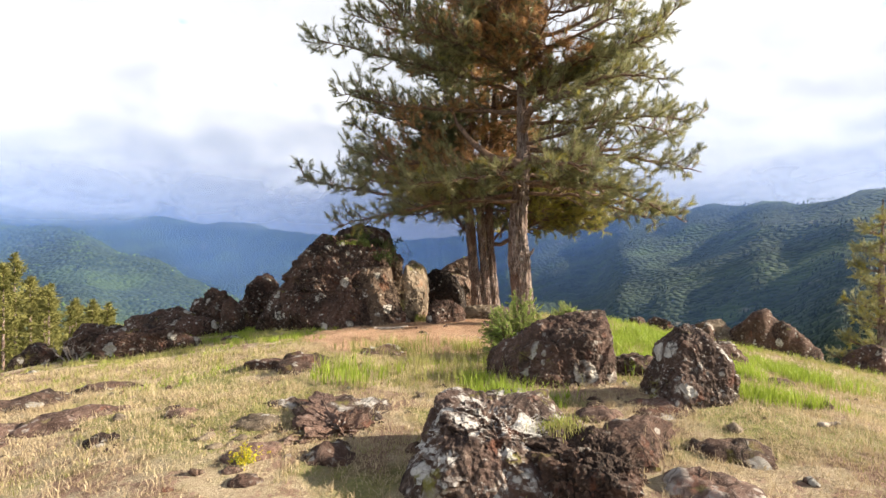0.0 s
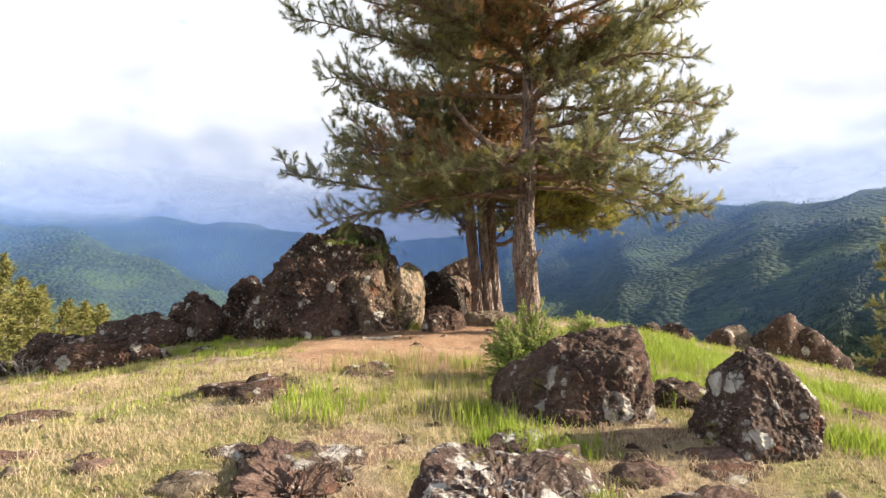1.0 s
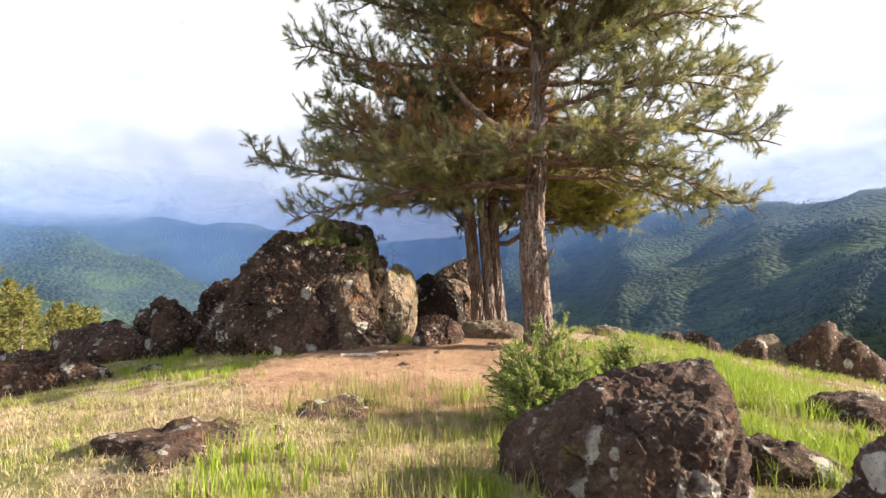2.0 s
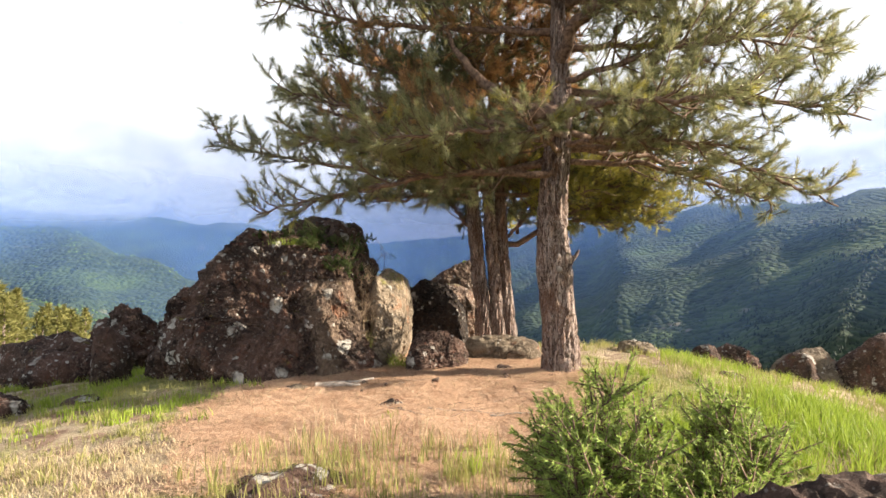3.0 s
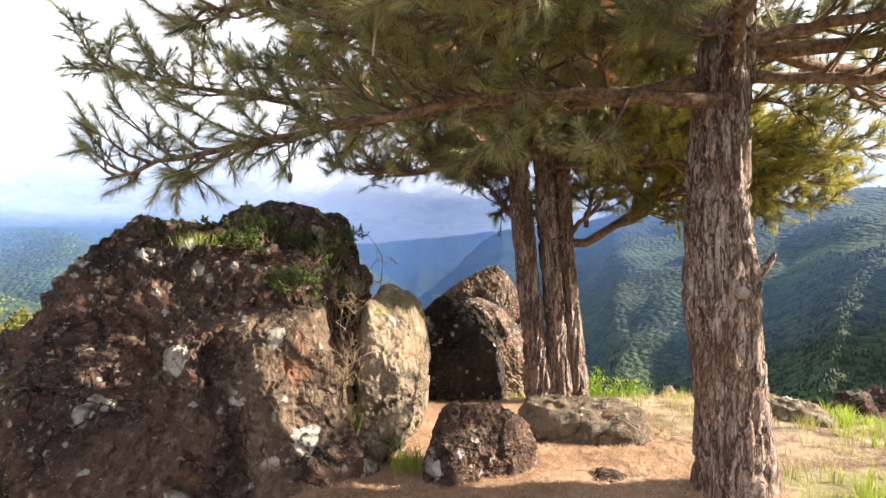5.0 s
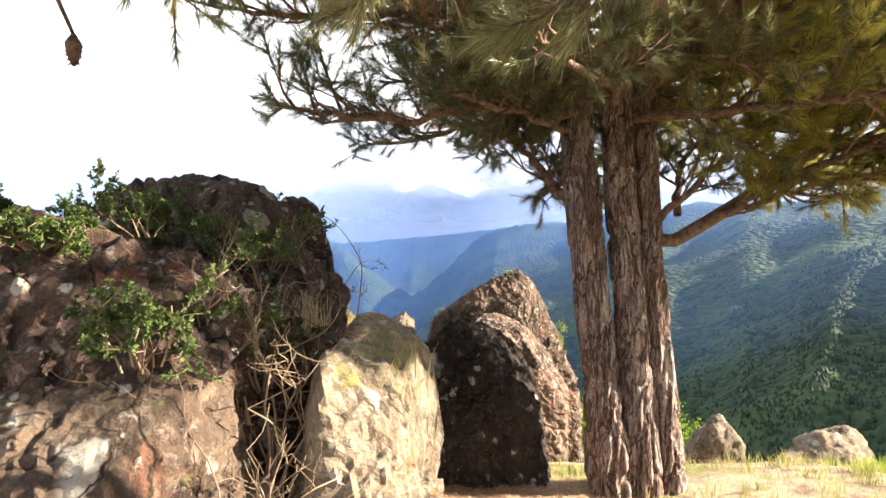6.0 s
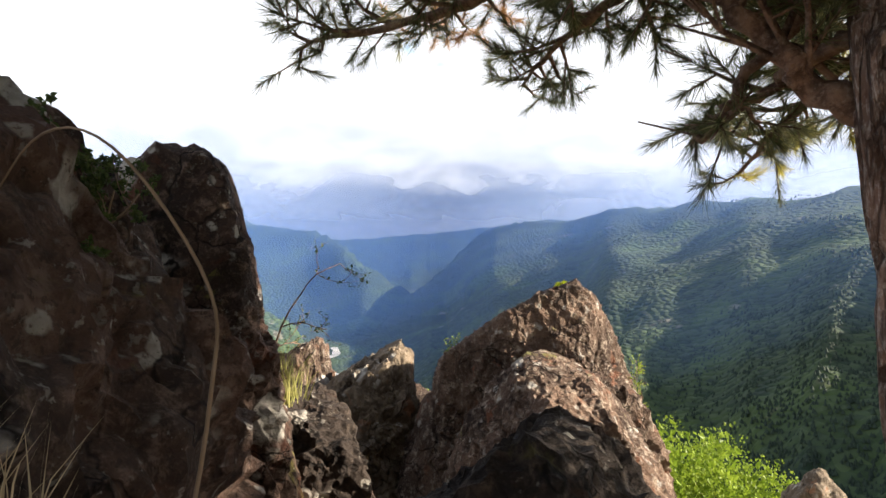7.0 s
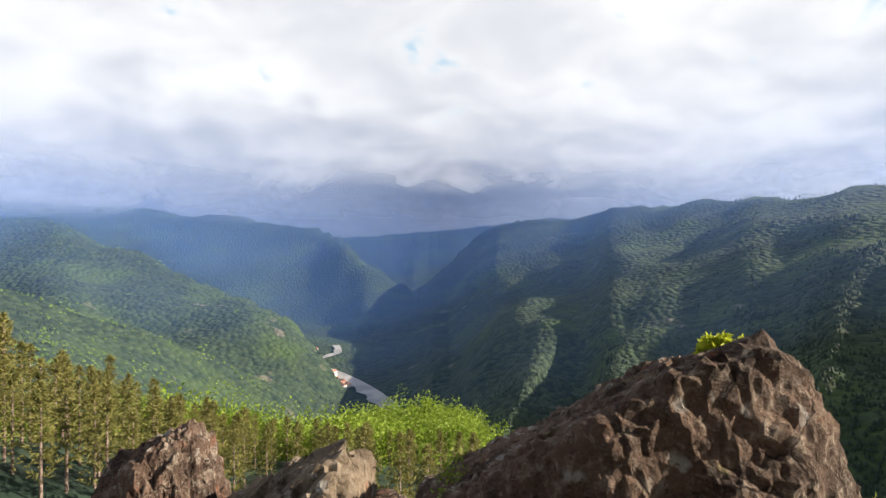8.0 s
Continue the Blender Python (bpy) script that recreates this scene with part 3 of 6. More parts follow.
# the great boulder and its neighbours behind it
DOWN = (0, 0, -1)
cliff("boulder", (-2.35, 12.7, 0.5), [((-4.02, 12.2, -0.1), (-0.85, -0.06, 0.53)), ((-2.75, 11.62, 0.6), (0.08, -0.84, 0.53)), ((-3.25, 12.0, 0.8), (-0.55, -0.72, 0.42)), ((-1.75, 11.6, 0.4), (0.36, -0.88, 0.3)),
      ((-1.17, 12.0, 0.9), (0.9, -0.12, 0.40)), ((-1.55, 12.15, 1.5), (0.5, -0.3, 0.82)), ((-2.4, 12.45, 1.80), (0, -0.22, 1)), ((-2.0, 12.2, 1.52), (0.15, -0.62, 0.77)), ((-2.3, 14.0, 0.5), (0, 1, 0.1)), ((-3.0, 13.6, 1), (-0.7, 0.6, 0.4)), ((-2, 12, -0.7), DOWN)],
      "huge dark brown boulder spotted with pale lichen", 11, ROCK, rough=0.080, flute=0.60, sharp=26.0)
cliff("boulder", (-0.68, 12.8, 0.35), [((-0.41, 12.6, 0.6), (1, -0.12, 0.05)), ((-0.7, 12.22, 0.5), (0.38, -0.92, 0.12)), ((-0.60, 12.5, 1.05), (0.50, -0.20, 0.84)), ((-0.86, 12.35, 0.5), (-0.93, -0.35, 0.08)), ((-1.0, 12.8, 0.5), (-1, 0, 0.1)), ((-0.8, 13.5, 0.5), (0.15, 1, 0.2)), ((-0.8, 12.8, -0.5), DOWN)],
      "smooth pale sunlit boulder leaning on the dark one", 23, ROCK_PALE, level=6, rough=0.075, flute=0.2, sharp=9.0)
# added piece on the boulder's right; its lighter rock stands for sun there
cliff("boulder", (-1.55, 12.25, 0.5), [((-1.08, 12.05, 0.8), (0.93, -0.2, 0.30)), ((-1.3, 11.72, 0.5), (0.55, -0.8, 0.22)), ((-1.3, 12.1, 1.36), (0.42, -0.25, 0.87)), ((-1.7, 11.85, 0.5), (-0.6, -0.8, 0.1)), ((-1.95, 12.3, 0.5), (-1, 0, 0.1)), ((-1.4, 12.6, 0.5), (0.45, 0.9, 0.1)), ((-1.5, 12.2, -0.6), DOWN)],
      "added flank of the great boulder, sunlight put into its tan", 29, ROCK_LIT_SIDE, level=6, rough=0.07, flute=0.25)
rock("boulder", -2.1, 14.4, -0.42, (1.9, 2.4, 2.65), "dark rock mass behind the great boulder", 37, ROCK, 6, (0, 0), 6, 12, 0.09, off=(0.85, 1.05), flute=0.6)
cliff("boulder", (-1.8, 16.0, 0.8), [((-1.31, 15.9, 1.65), (0.88, 0.40, 0.24)), ((-1.47, 15.9, 1.98), (0.72, 0.2, 0.66)), ((-1.65, 15.9, 2.07), (0.1, 0.05, 1)), ((-1.90, 15.9, 1.98), (-0.5, -0.1, 0.86)), ((-1.22, 15.85, 0.9), (0.93, 0.3, 0.2)), ((-2.25, 16.0, 1.5), (-1, 0, 0.1)), ((-1.7, 15.5, 1.2), (0.15, -0.97, 0.15)), ((-1.8, 16.7, 1), (0, 1, 0.15)), ((-1.8, 16, -0.8), DOWN)],
      "tall dark rock column on the cliff edge", 39, ROCK, level=6, rough=0.09, flute=0.5, facets=2)
# shade under the pines comes from this rock's dark colour
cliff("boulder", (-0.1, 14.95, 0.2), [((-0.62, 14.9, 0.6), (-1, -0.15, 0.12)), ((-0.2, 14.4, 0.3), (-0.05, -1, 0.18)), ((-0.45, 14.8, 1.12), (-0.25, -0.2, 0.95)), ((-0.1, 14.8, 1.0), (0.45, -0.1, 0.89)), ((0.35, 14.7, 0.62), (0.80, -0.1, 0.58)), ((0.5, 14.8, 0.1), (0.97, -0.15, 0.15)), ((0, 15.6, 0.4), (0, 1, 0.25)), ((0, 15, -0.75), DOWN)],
      "boulder beside the pine trunks, deep shade put into its colour", 41, ROCK_SHADED, level=6, rough=0.08, flute=0.4)
cliff("boulder", (0.4, 16.9, -0.1), [((-0.12, 16.8, 0.2), (-0.95, -0.2, 0.2)), ((0.4, 16.45, 0.2), (0.05, -0.96, 0.25)), ((0.3, 16.8, 0.60), (0.22, -0.25, 0.94)), ((1.0, 16.9, 0.15), (0.75, -0.2, 0.6)), ((1.2, 16.9, -0.3), (0.95, -0.2, 0.1)), ((0.4, 17.6, 0.2), (0, 1, 0.2)), ((0.4, 17, -1.4), DOWN)],
      "weathered ledge below the sunlit crag", 43, ROCK_TOP, level=6, rough=0.09, flute=0.3)
CRAG_AT = (0.45, 18.15, 0.0)
crag = tagged(new("crag"), "rugged brown crag with a sunlit side on the cliff edge", "rock")
crag.location = CRAG_AT
child("crag_body", hewn("crag_body", CRAG_AT, [((1.10, 18.0, 1.08), (0.96, 0.12, 0.24)), ((1.36, 18.0, 0.40), (0.86, 0.08, 0.50)), ((0.88, 17.8, 1.18), (0.42, 0.24, 0.87)), ((0.35, 17.8, 1.08), (-0.42, 0.26, 0.87)), ((-0.18, 17.8, 0.76), (-0.60, 0.22, 0.77)),
      ((-0.40, 17.8, 0.4), (-0.99, 0, 0.08)), ((0.5, 17.58, 0.8), (0.05, -0.95, 0.30)), ((0.98, 17.68, 0.6), (0.62, -0.76, 0.18)), ((0.0, 17.6, 0.5), (-0.5, -0.85, 0.2)), ((0.5, 19.0, 0.5), (0, 1, 0.25)), ((0.4, 18, -2.2), DOWN)], 53, ROCK_TOP, rough=0.052, sharp=40.0, blocky=1.15, flute=0.6, lump=1.1, facets=2), crag)
child("shoulder", hewn("shoulder", (0.95, 17.95, -0.4), [((1.18, 17.9, 0.50), (0.42, -0.3, 0.85)), ((1.42, 17.9, 0.05), (0.93, -0.1, 0.34)), ((1.0, 17.55, 0.2), (0.25, -0.95, 0.2)), ((0.62, 17.8, 0.2), (-0.9, -0.3, 0.1)), ((1.0, 18.7, 0.2), (0, 1, 0.2)), ((1, 18, -1.8), DOWN)], 55, ROCK_TOP, level=6, rough=0.08, flute=0.4), crag, "lower shoulder split off by a crack").location = Vector((0.95, 17.95, -0.4)) - Vector(CRAG_AT)
cliff("boulder", (-1.08, 18.45, -0.2), [((-0.99, 18.15, 0.78), (0.22, -0.58, 0.78)), ((-1.25, 18.2, 0.62), (-0.62, -0.25, 0.74)), ((-0.82, 18.2, 0.72), (0.72, -0.3, 0.62)), ((-1.0, 18.4, 0.80), (0, 0.5, 0.86)), ((-0.64, 18.3, 0.1), (0.96, -0.2, 0.15)), ((-1.55, 18.3, 0.2), (-0.95, -0.2, 0.2)), ((-1.0, 18.05, 0.3), (-0.1, -0.96, 0.22)), ((-1, 19.0, 0), (0, 1, 0.2)), ((-1, 18.4, -1.9), DOWN)],
      "pale pointed rock on the cliff edge", 59, ROCK_PALE, level=6, rough=0.08, flute=0.4)
# dark rock colour again in place of shade at the edge
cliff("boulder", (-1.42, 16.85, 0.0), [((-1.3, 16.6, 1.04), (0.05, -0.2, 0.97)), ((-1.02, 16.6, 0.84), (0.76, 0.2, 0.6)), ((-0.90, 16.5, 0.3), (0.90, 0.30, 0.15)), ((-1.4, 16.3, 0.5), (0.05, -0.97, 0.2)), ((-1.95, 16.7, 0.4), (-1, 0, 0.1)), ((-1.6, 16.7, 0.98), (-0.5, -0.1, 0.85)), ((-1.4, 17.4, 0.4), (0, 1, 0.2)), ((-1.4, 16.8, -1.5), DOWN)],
      "rock on the cliff edge, its shade put into the dark colour", 61, ROCK_SHADED, level=6, rough=0.09, flute=0.3)
rock("boulder", -1.72, 18.95, -2.4, (0.75, 0.8, 3.3), "flat-topped rock beyond the cliff edge", 67, ROCK_TOP, 0, (0, 0), 6, 12, 0.10, off=(0.85, 1.05), flute=0.5, cuts=(((-0.2, 0, 1), 0.93),))
rock("boulder", -2.7, 16.6, -1.0, (1.3, 1.3, 2.3), "dark rock wedged under the column", 71, ROCK, 0, (0, 0), 5)
rock("boulder", -0.45, 18.1, -1.6, (0.7, 0.8, 2.0), "low rubble rock in the gap at the cliff edge", 72, ROCK_TOP, 0, (0, 0), 5)
rock("boulder", -0.75, 19.6, -2.2, (1.4, 0.9, 2.3), "low rubble rock in the gap at the cliff edge", 74, ROCK_TOP, 0, (0, 0), 5)
rock("boulder", 0.05, 12.1, -0.12, (0.78, 0.6, 0.58), "low dark stone with lichen on the needle bed", 73, ROCK, 20, (0, 0), 6, 9, 0.10)
rock("stone_slab", 0.95, 12.95, -0.1, (1.05, 0.75, 0.42), "flat stone slab at the foot of the pines", 79, ROCK_PALE, -8, (0, 0), 5, 9, 0.09, cuts=(((0, 0, 1), 0.6),))
rock("boulder", -4.62, 12.6, -0.48, (0.52, 0.5, 0.98), "small dark rock beside the great boulder", 83, ROCK, 0, (0, 0), 5)
rock("boulder", -5.35, 16.6, -0.75, (1.1, 1.2, 1.55), "dark upright rock behind the grass", 89, ROCK, 0, (0, 0), 6, 9, 0.15, sharp=45.0, off=(0.55, 0.95))
rock("boulder", -6.3, 16.4, -0.8, (1.5, 1.2, 1.2), "dark broken rock behind the grass", 97, ROCK, 0, (0, 0), 6, 9, 0.16, sharp=45.0, off=(0.55, 0.95))
rock("boulder", -7.4, 15.6, -1.0, (2.0, 1.3, 1.0), "low reddish rock on the grassy edge", 101, ROCK, 0, (0, 0), 5)
rock("boulder", -5.9, 13.6, -0.65, (1.2, 0.8, 0.6), "flat rock sunk in green grass", 103, ROCK, 0, (0, 0), 5)
rock("boulder", -5.3, 10.6, -0.68, (1.8, 0.9, 0.82), "long flat rock sunk in the bank", 107, ROCK, 24, (0, 12), 6, 8, 0.12, sharp=45.0, off=(0.55, 0.95))
rock("boulder", -6.5, 11.0, -0.92, (1.2, 0.9, 1.1), "dark cracked rock among dead branches", 109, ROCK, 0, (0, 14), 6, 8, 0.14, sharp=45.0, off=(0.55, 0.95))
rock("boulder", -7.3, 10.4, -1.05, (0.9, 0.7, 0.95), "brown rock at the edge of the bank", 113, ROCK, 0, (0, 0), 5, 8, 0.13, sharp=45.0, off=(0.55, 0.95))
rock("boulder", -6.6, 9.3, -0.95, (0.7, 0.5, 0.55), "grey stone at the foot of the bank", 127, ROCK_WHITE, 0, (0, 0), 5)
# the open side
cliff("boulder", (1.20, 5.83, 0.23), [((0.60, 5.68, 0.13), (-0.93, -0.25, 0.28)), ((0.87, 5.68, 0.53), (-0.62, -0.2, 0.76)), ((1.25, 5.68, 0.71), (-0.12, -0.15, 0.98)), ((1.71, 5.78, 0.33), (0.97, -0.1, 0.12)), ((1.05, 5.40, 0.23), (-0.1, -0.96, 0.25)), ((1.55, 5.48, 0.23), (0.6, -0.78, 0.15)), ((1.15, 6.28, 0.23), (0, 1, 0.2)), ((1.15, 5.78, -0.32), DOWN)],
      "dark boulder crusted with white lichen in the grass", 131, ROCK, level=6, rough=0.085)
cliff("boulder", (2.2, 5.05, 0.3), [((1.84, 4.9, 0.3), (-0.97, -0.15, 0.18)), ((1.98, 4.9, 0.74), (-0.6, -0.1, 0.8)), ((2.12, 4.9, 0.84), (0.25, -0.1, 0.95)), ((2.38, 4.9, 0.62), (0.74, -0.25, 0.62)), ((2.54, 5.0, 0.2), (0.95, -0.2, 0.15)), ((2.1, 4.70, 0.4), (0.1, -0.95, 0.28)), ((2.2, 5.4, 0.3), (0, 1, 0.2)), ((2.2, 5, -0.25), DOWN)],
      "upright boulder with a white lichen face", 137, ROCK_WHITE, level=6, rough=0.085)
rock("boulder", 2.08, 6.05, 0.0, (0.72, 0.5, 0.42), "low rock between two boulders", 139, ROCK, 0, (0, 0), 5)
rock("boulder", 3.6, 7.6, -0.2, (0.9, 0.7, 0.55), "low brown rock half sunk in grass", 149, ROCK, 0, (0, 0), 5)
rock("boulder", 8.75, 15.5, -2.05, (2.45, 1.6, 2.0), "broad brown boulder on the grassy edge", 151, ROCK, -8, (0, 0), 5, 10, 0.09, cuts=(((0.65, 0, 0.7), 0.66), ((0, -1, 0.2), 0.75)))
rock("boulder", 7.2, 15.6, -1.3, (1.3, 1.1, 0.95), "flat-topped rock with yellow moss", 157, ROCK_PALE, 0, (0, 0), 5)
rock("boulder", 5.95, 15.9, -1.25, (0.95, 0.8, 1.0), "brown rock on the grassy edge", 163, ROCK, 0, (0, 0), 5)
rock("boulder", 6.85, 15.3, -1.2, (0.75, 0.7, 0.8), "brown rock on the grassy edge", 167, ROCK, 0, (0, 0), 5)
rock("boulder", 5.2, 15.4, -0.8, (0.6, 0.5, 0.5), "small rock on the grassy edge", 171, ROCK, 0, (0, 0), 5)
rock("boulder", 3.25, 13.5, -0.42, (0.75, 0.6, 0.55), "small sunlit rock on the grassy edge", 173, ROCK_PALE, 0, (0, 0), 5)
rock("boulder", 11.3, 15.0, -3.0, (1.6, 1.4, 2.3), "dark rock under the outlying pine", 179, ROCK, 0, (0, 0), 5)
rock("boulder", 4.9, 20.8, -3.0, (1.1, 1.0, 1.6), "pale rock on the lower edge", 181, ROCK_PALE, 0, (0, 0), 5)
rock("boulder", 6.5, 20.2, -3.0, (1.8, 1.2, 1.5), "pale rock on the lower edge", 183, ROCK_PALE, 0, (0, 0), 5)
# the foreground
cliff("boulder", (0.3, 3.75, 0.2), [((-0.25, 3.6, 0.2), (-0.93, -0.3, 0.2)), ((-0.02, 3.6, 0.45), (-0.62, -0.35, 0.7)), ((0.3, 3.8, 0.47), (0.03, -0.06, 1)), ((0.3, 3.42, 0.37), (0.1, -0.75, 0.65)), ((0.2, 3.22, 0.1), (0, -0.97, 0.2)), ((0.75, 3.7, 0.4), (0.85, -0.1, 0.5)), ((0.3, 4.25, 0.3), (0, 0.95, 0.3)), ((0.3, 3.7, -0.3), DOWN)],
      "flat-topped boulder with white lichen crust", 191, ROCK_WHITE, level=6, rough=0.09)
cliff("boulder", (0.95, 3.55, 0.1), [((0.9, 3.6, 0.38), (0.16, -0.12, 0.98)), ((1.5, 3.5, 0.2), (0.75, -0.15, 0.65)), ((0.4, 3.5, 0.2), (-0.9, 0, 0.2)), ((0.9, 3.1, 0.15), (0.05, -0.8, 0.6)), ((0.9, 4.05, 0.2), (0.1, 0.9, 0.4)), ((0.9, 3.5, -0.25), DOWN)],
      "low reddish rock shelf with dry moss", 193, ROCK, level=6, rough=0.13, blocky=1.5)
cliff("outcrop", (-0.78, 4.4, 0.1), [((-0.8, 4.4, 0.20), (0.05, -0.12, 1)), ((-1.18, 4.4, 0.15), (-0.8, 0, 0.6)), ((-0.38, 4.4, 0.15), (0.8, 0.1, 0.6)), ((-0.8, 3.75, 0.12), (0, -0.75, 0.65)), ((-0.8, 5.0, 0.2), (0, 0.8, 0.6)), ((-0.8, 4.4, -0.2), DOWN)],
      "broken reddish rock outcrop flush with the dry turf", 195, ROCK_RED, level=6, rough=0.20, blocky=1.6)
for sx, sy, w, dep, h, sd, mt in ((-3.2, 5.1, 0.7, 0.5, 0.16, 261, ROCK_RED), (-3.75, 4.75, 0.55, 0.5, 0.14, 263, ROCK_RED), (-1.45, 4.55, 0.3, 0.2, 0.12, 265, ROCK_PALE), (1.22, 4.55, 0.34, 0.3, 0.16, 267, ROCK_RED), (1.75, 4.75, 0.28, 0.3, 0.14, 269, ROCK_RED),
                                  (1.5, 3.3, 0.42, 0.4, 0.24, 271, ROCK_RED), (-1.7, 6.9, 0.8, 0.5, 0.16, 273, ROCK), (-2.2, 4.9, 0.2, 0.18, 0.1, 275, ROCK_RED), (-1.3, 3.9, 0.3, 0.25, 0.14, 277, ROCK_RED), (-0.72, 4.75, 0.62, 0.5, 0.22, 201, ROCK_WHITE), (-1.6, 6.5, 0.45, 0.3, 0.16, 203, ROCK), (-0.95, 7.6, 0.75, 0.5, 0.2, 207, ROCK),
                                  (-3.9, 6.7, 0.55, 0.4, 0.2, 209, ROCK), (-4.3, 6.0, 0.8, 0.6, 0.16, 211, ROCK), (-0.75, 3.9, 0.36, 0.3, 0.2, 213, ROCK), (1.9, 3.8, 0.4, 0.35, 0.2, 217, ROCK),
                                  (3.5, 6.1, 0.32, 0.25, 0.14, 219, ROCK), (-1.35, 5.0, 0.35, 0.25, 0.10, 223, ROCK_WHITE), (1.75, 4.6, 0.45, 0.3, 0.13, 227, ROCK), (-0.36, 9.9, 0.2, 0.16, 0.14, 229, ROCK),
                                  (-1.5, 10.85, 0.4, 0.25, 0.10, 231, ROCK_PALE), (0.95, 11.9, 0.22, 0.2, 0.14, 233, ROCK), (-2.6, 4.4, 0.2, 0.18, 0.1, 237, ROCK), (-2.35, 5.05, 0.14, 0.12, 0.1, 239, ROCK),
                                  (0.55, 5.1, 0.5, 0.3, 0.12, 241, ROCK_WHITE), (3.9, 11.9, 0.3, 0.25, 0.15, 243, ROCK), (-4.0, 11.0, 0.3, 0.2, 0.2, 247, ROCK_WHITE), (-1.2, 3.5, 0.16, 0.14, 0.1, 251, ROCK)):
    rock("stone", sx, sy, at(sx, sy) - h * 0.74, (w * 1.35, dep * 1.4, h * 1.15), "rough brown stone half sunk in the dry turf", sd, mt, sd * 7 % 50, (0, 0), 4, 10, 0.13, group="stones in the turf")


def fragments():
    """Small broken stones half sunk in the bare soil."""
    rs = np.random.RandomState(881)
    shapes = []
    for k in range(5):
        d, f = ico(2)
        n = unit_rows(rs.normal(size=(9, 3)))
        r = 1.0 / ((np.maximum(d @ n.T, 0) / rs.uniform(0.5, 0.95, 9)).max(1) + 0.35)
        shapes.append(mesh_np("stone", d * r[:, None] * (1 + 0.15 * fbm(d * 4, 2, k))[:, None], f, (ROCK, ROCK_TOP, ROCK, ROCK_PALE, ROCK_TOP)[k]))
    spots = [(-0.7, 4.6, 0.45), (-1.3, 4.2, 0.5), (-3.7, 6.2, 0.7), (-4.4, 5.6, 0.6), (1.3, 4.6, 0.5), (2.0, 4.2, 0.5), (-1.2, 6.9, 0.5), (2.6, 5.0, 0.5), (-2.4, 4.6, 0.7), (0.1, 5.3, 0.5), (3.3, 5.6, 0.6), (-0.3, 10.6, 1.2)]
    for k in range(270):
        cx, cy, sp = spots[k % len(spots)]
        x, y = cx + rs.normal() * sp, cy + rs.normal() * sp * 0.7
        s = rs.uniform(0.015, 0.085) * rs.uniform(0.4, 1.0)
        ob = new("stone", shapes[rs.randint(5)])
        ob.matrix_basis = pose(x, y, at(x, y) - s * 0.1, 0, 0, rs.uniform(0, 360)) @ Matrix.Diagonal((s * rs.uniform(0.9, 1.6), s, s * rs.uniform(0.5, 0.8), 1))
        tagged(ob, "small broken stone in the dry turf", "stone", "stones in the turf")


fragments()

# ---- pines ----
def needle_tufts(p, d, seed, count=40, length=0.115, width=0.0036, spread=(20, 72), run=0.135):
    """Verts and triangles of bottle-brush tufts at the twig ends p, pointing along d."""
    rs = np.random.RandomState(seed)
    n = len(p)
    P, D = np.repeat(p, count, 0), np.repeat(d, count, 0)
    m = n * count
    s = rs.uniform(0, 1, m)
    r = rs.normal(size=(m, 3))
    perp = r - (r * D).sum(1)[:, None] * D
    perp /= np.linalg.norm(perp, axis=1)[:, None] + 1e-9
    a = np.radians(rs.uniform(spread[0], spread[1], m)) * (0.45 + 0.55 * s)
    way = D * np.cos(a)[:, None] + perp * np.sin(a)[:, None]
    base = P - D * (s * run)[:, None]
    ln = length * rs.uniform(0.65, 1.15, m)
    tip = base + way * ln[:, None] + np.array([0, 0, -0.012])
    side = np.cross(way, rs.normal(size=(m, 3)))
    side /= np.linalg.norm(side, axis=1)[:, None] + 1e-9
    side *= width * rs.uniform(0.7, 1.2, m)[:, None]
    v = np.stack([base - side, base + side, tip], 1).reshape(-1, 3)
    return v, np.arange(m * 3).reshape(-1, 3)


def unit(v):
    v = np.asarray(v, float)
    return v / (np.linalg.norm(v) + 1e-9)


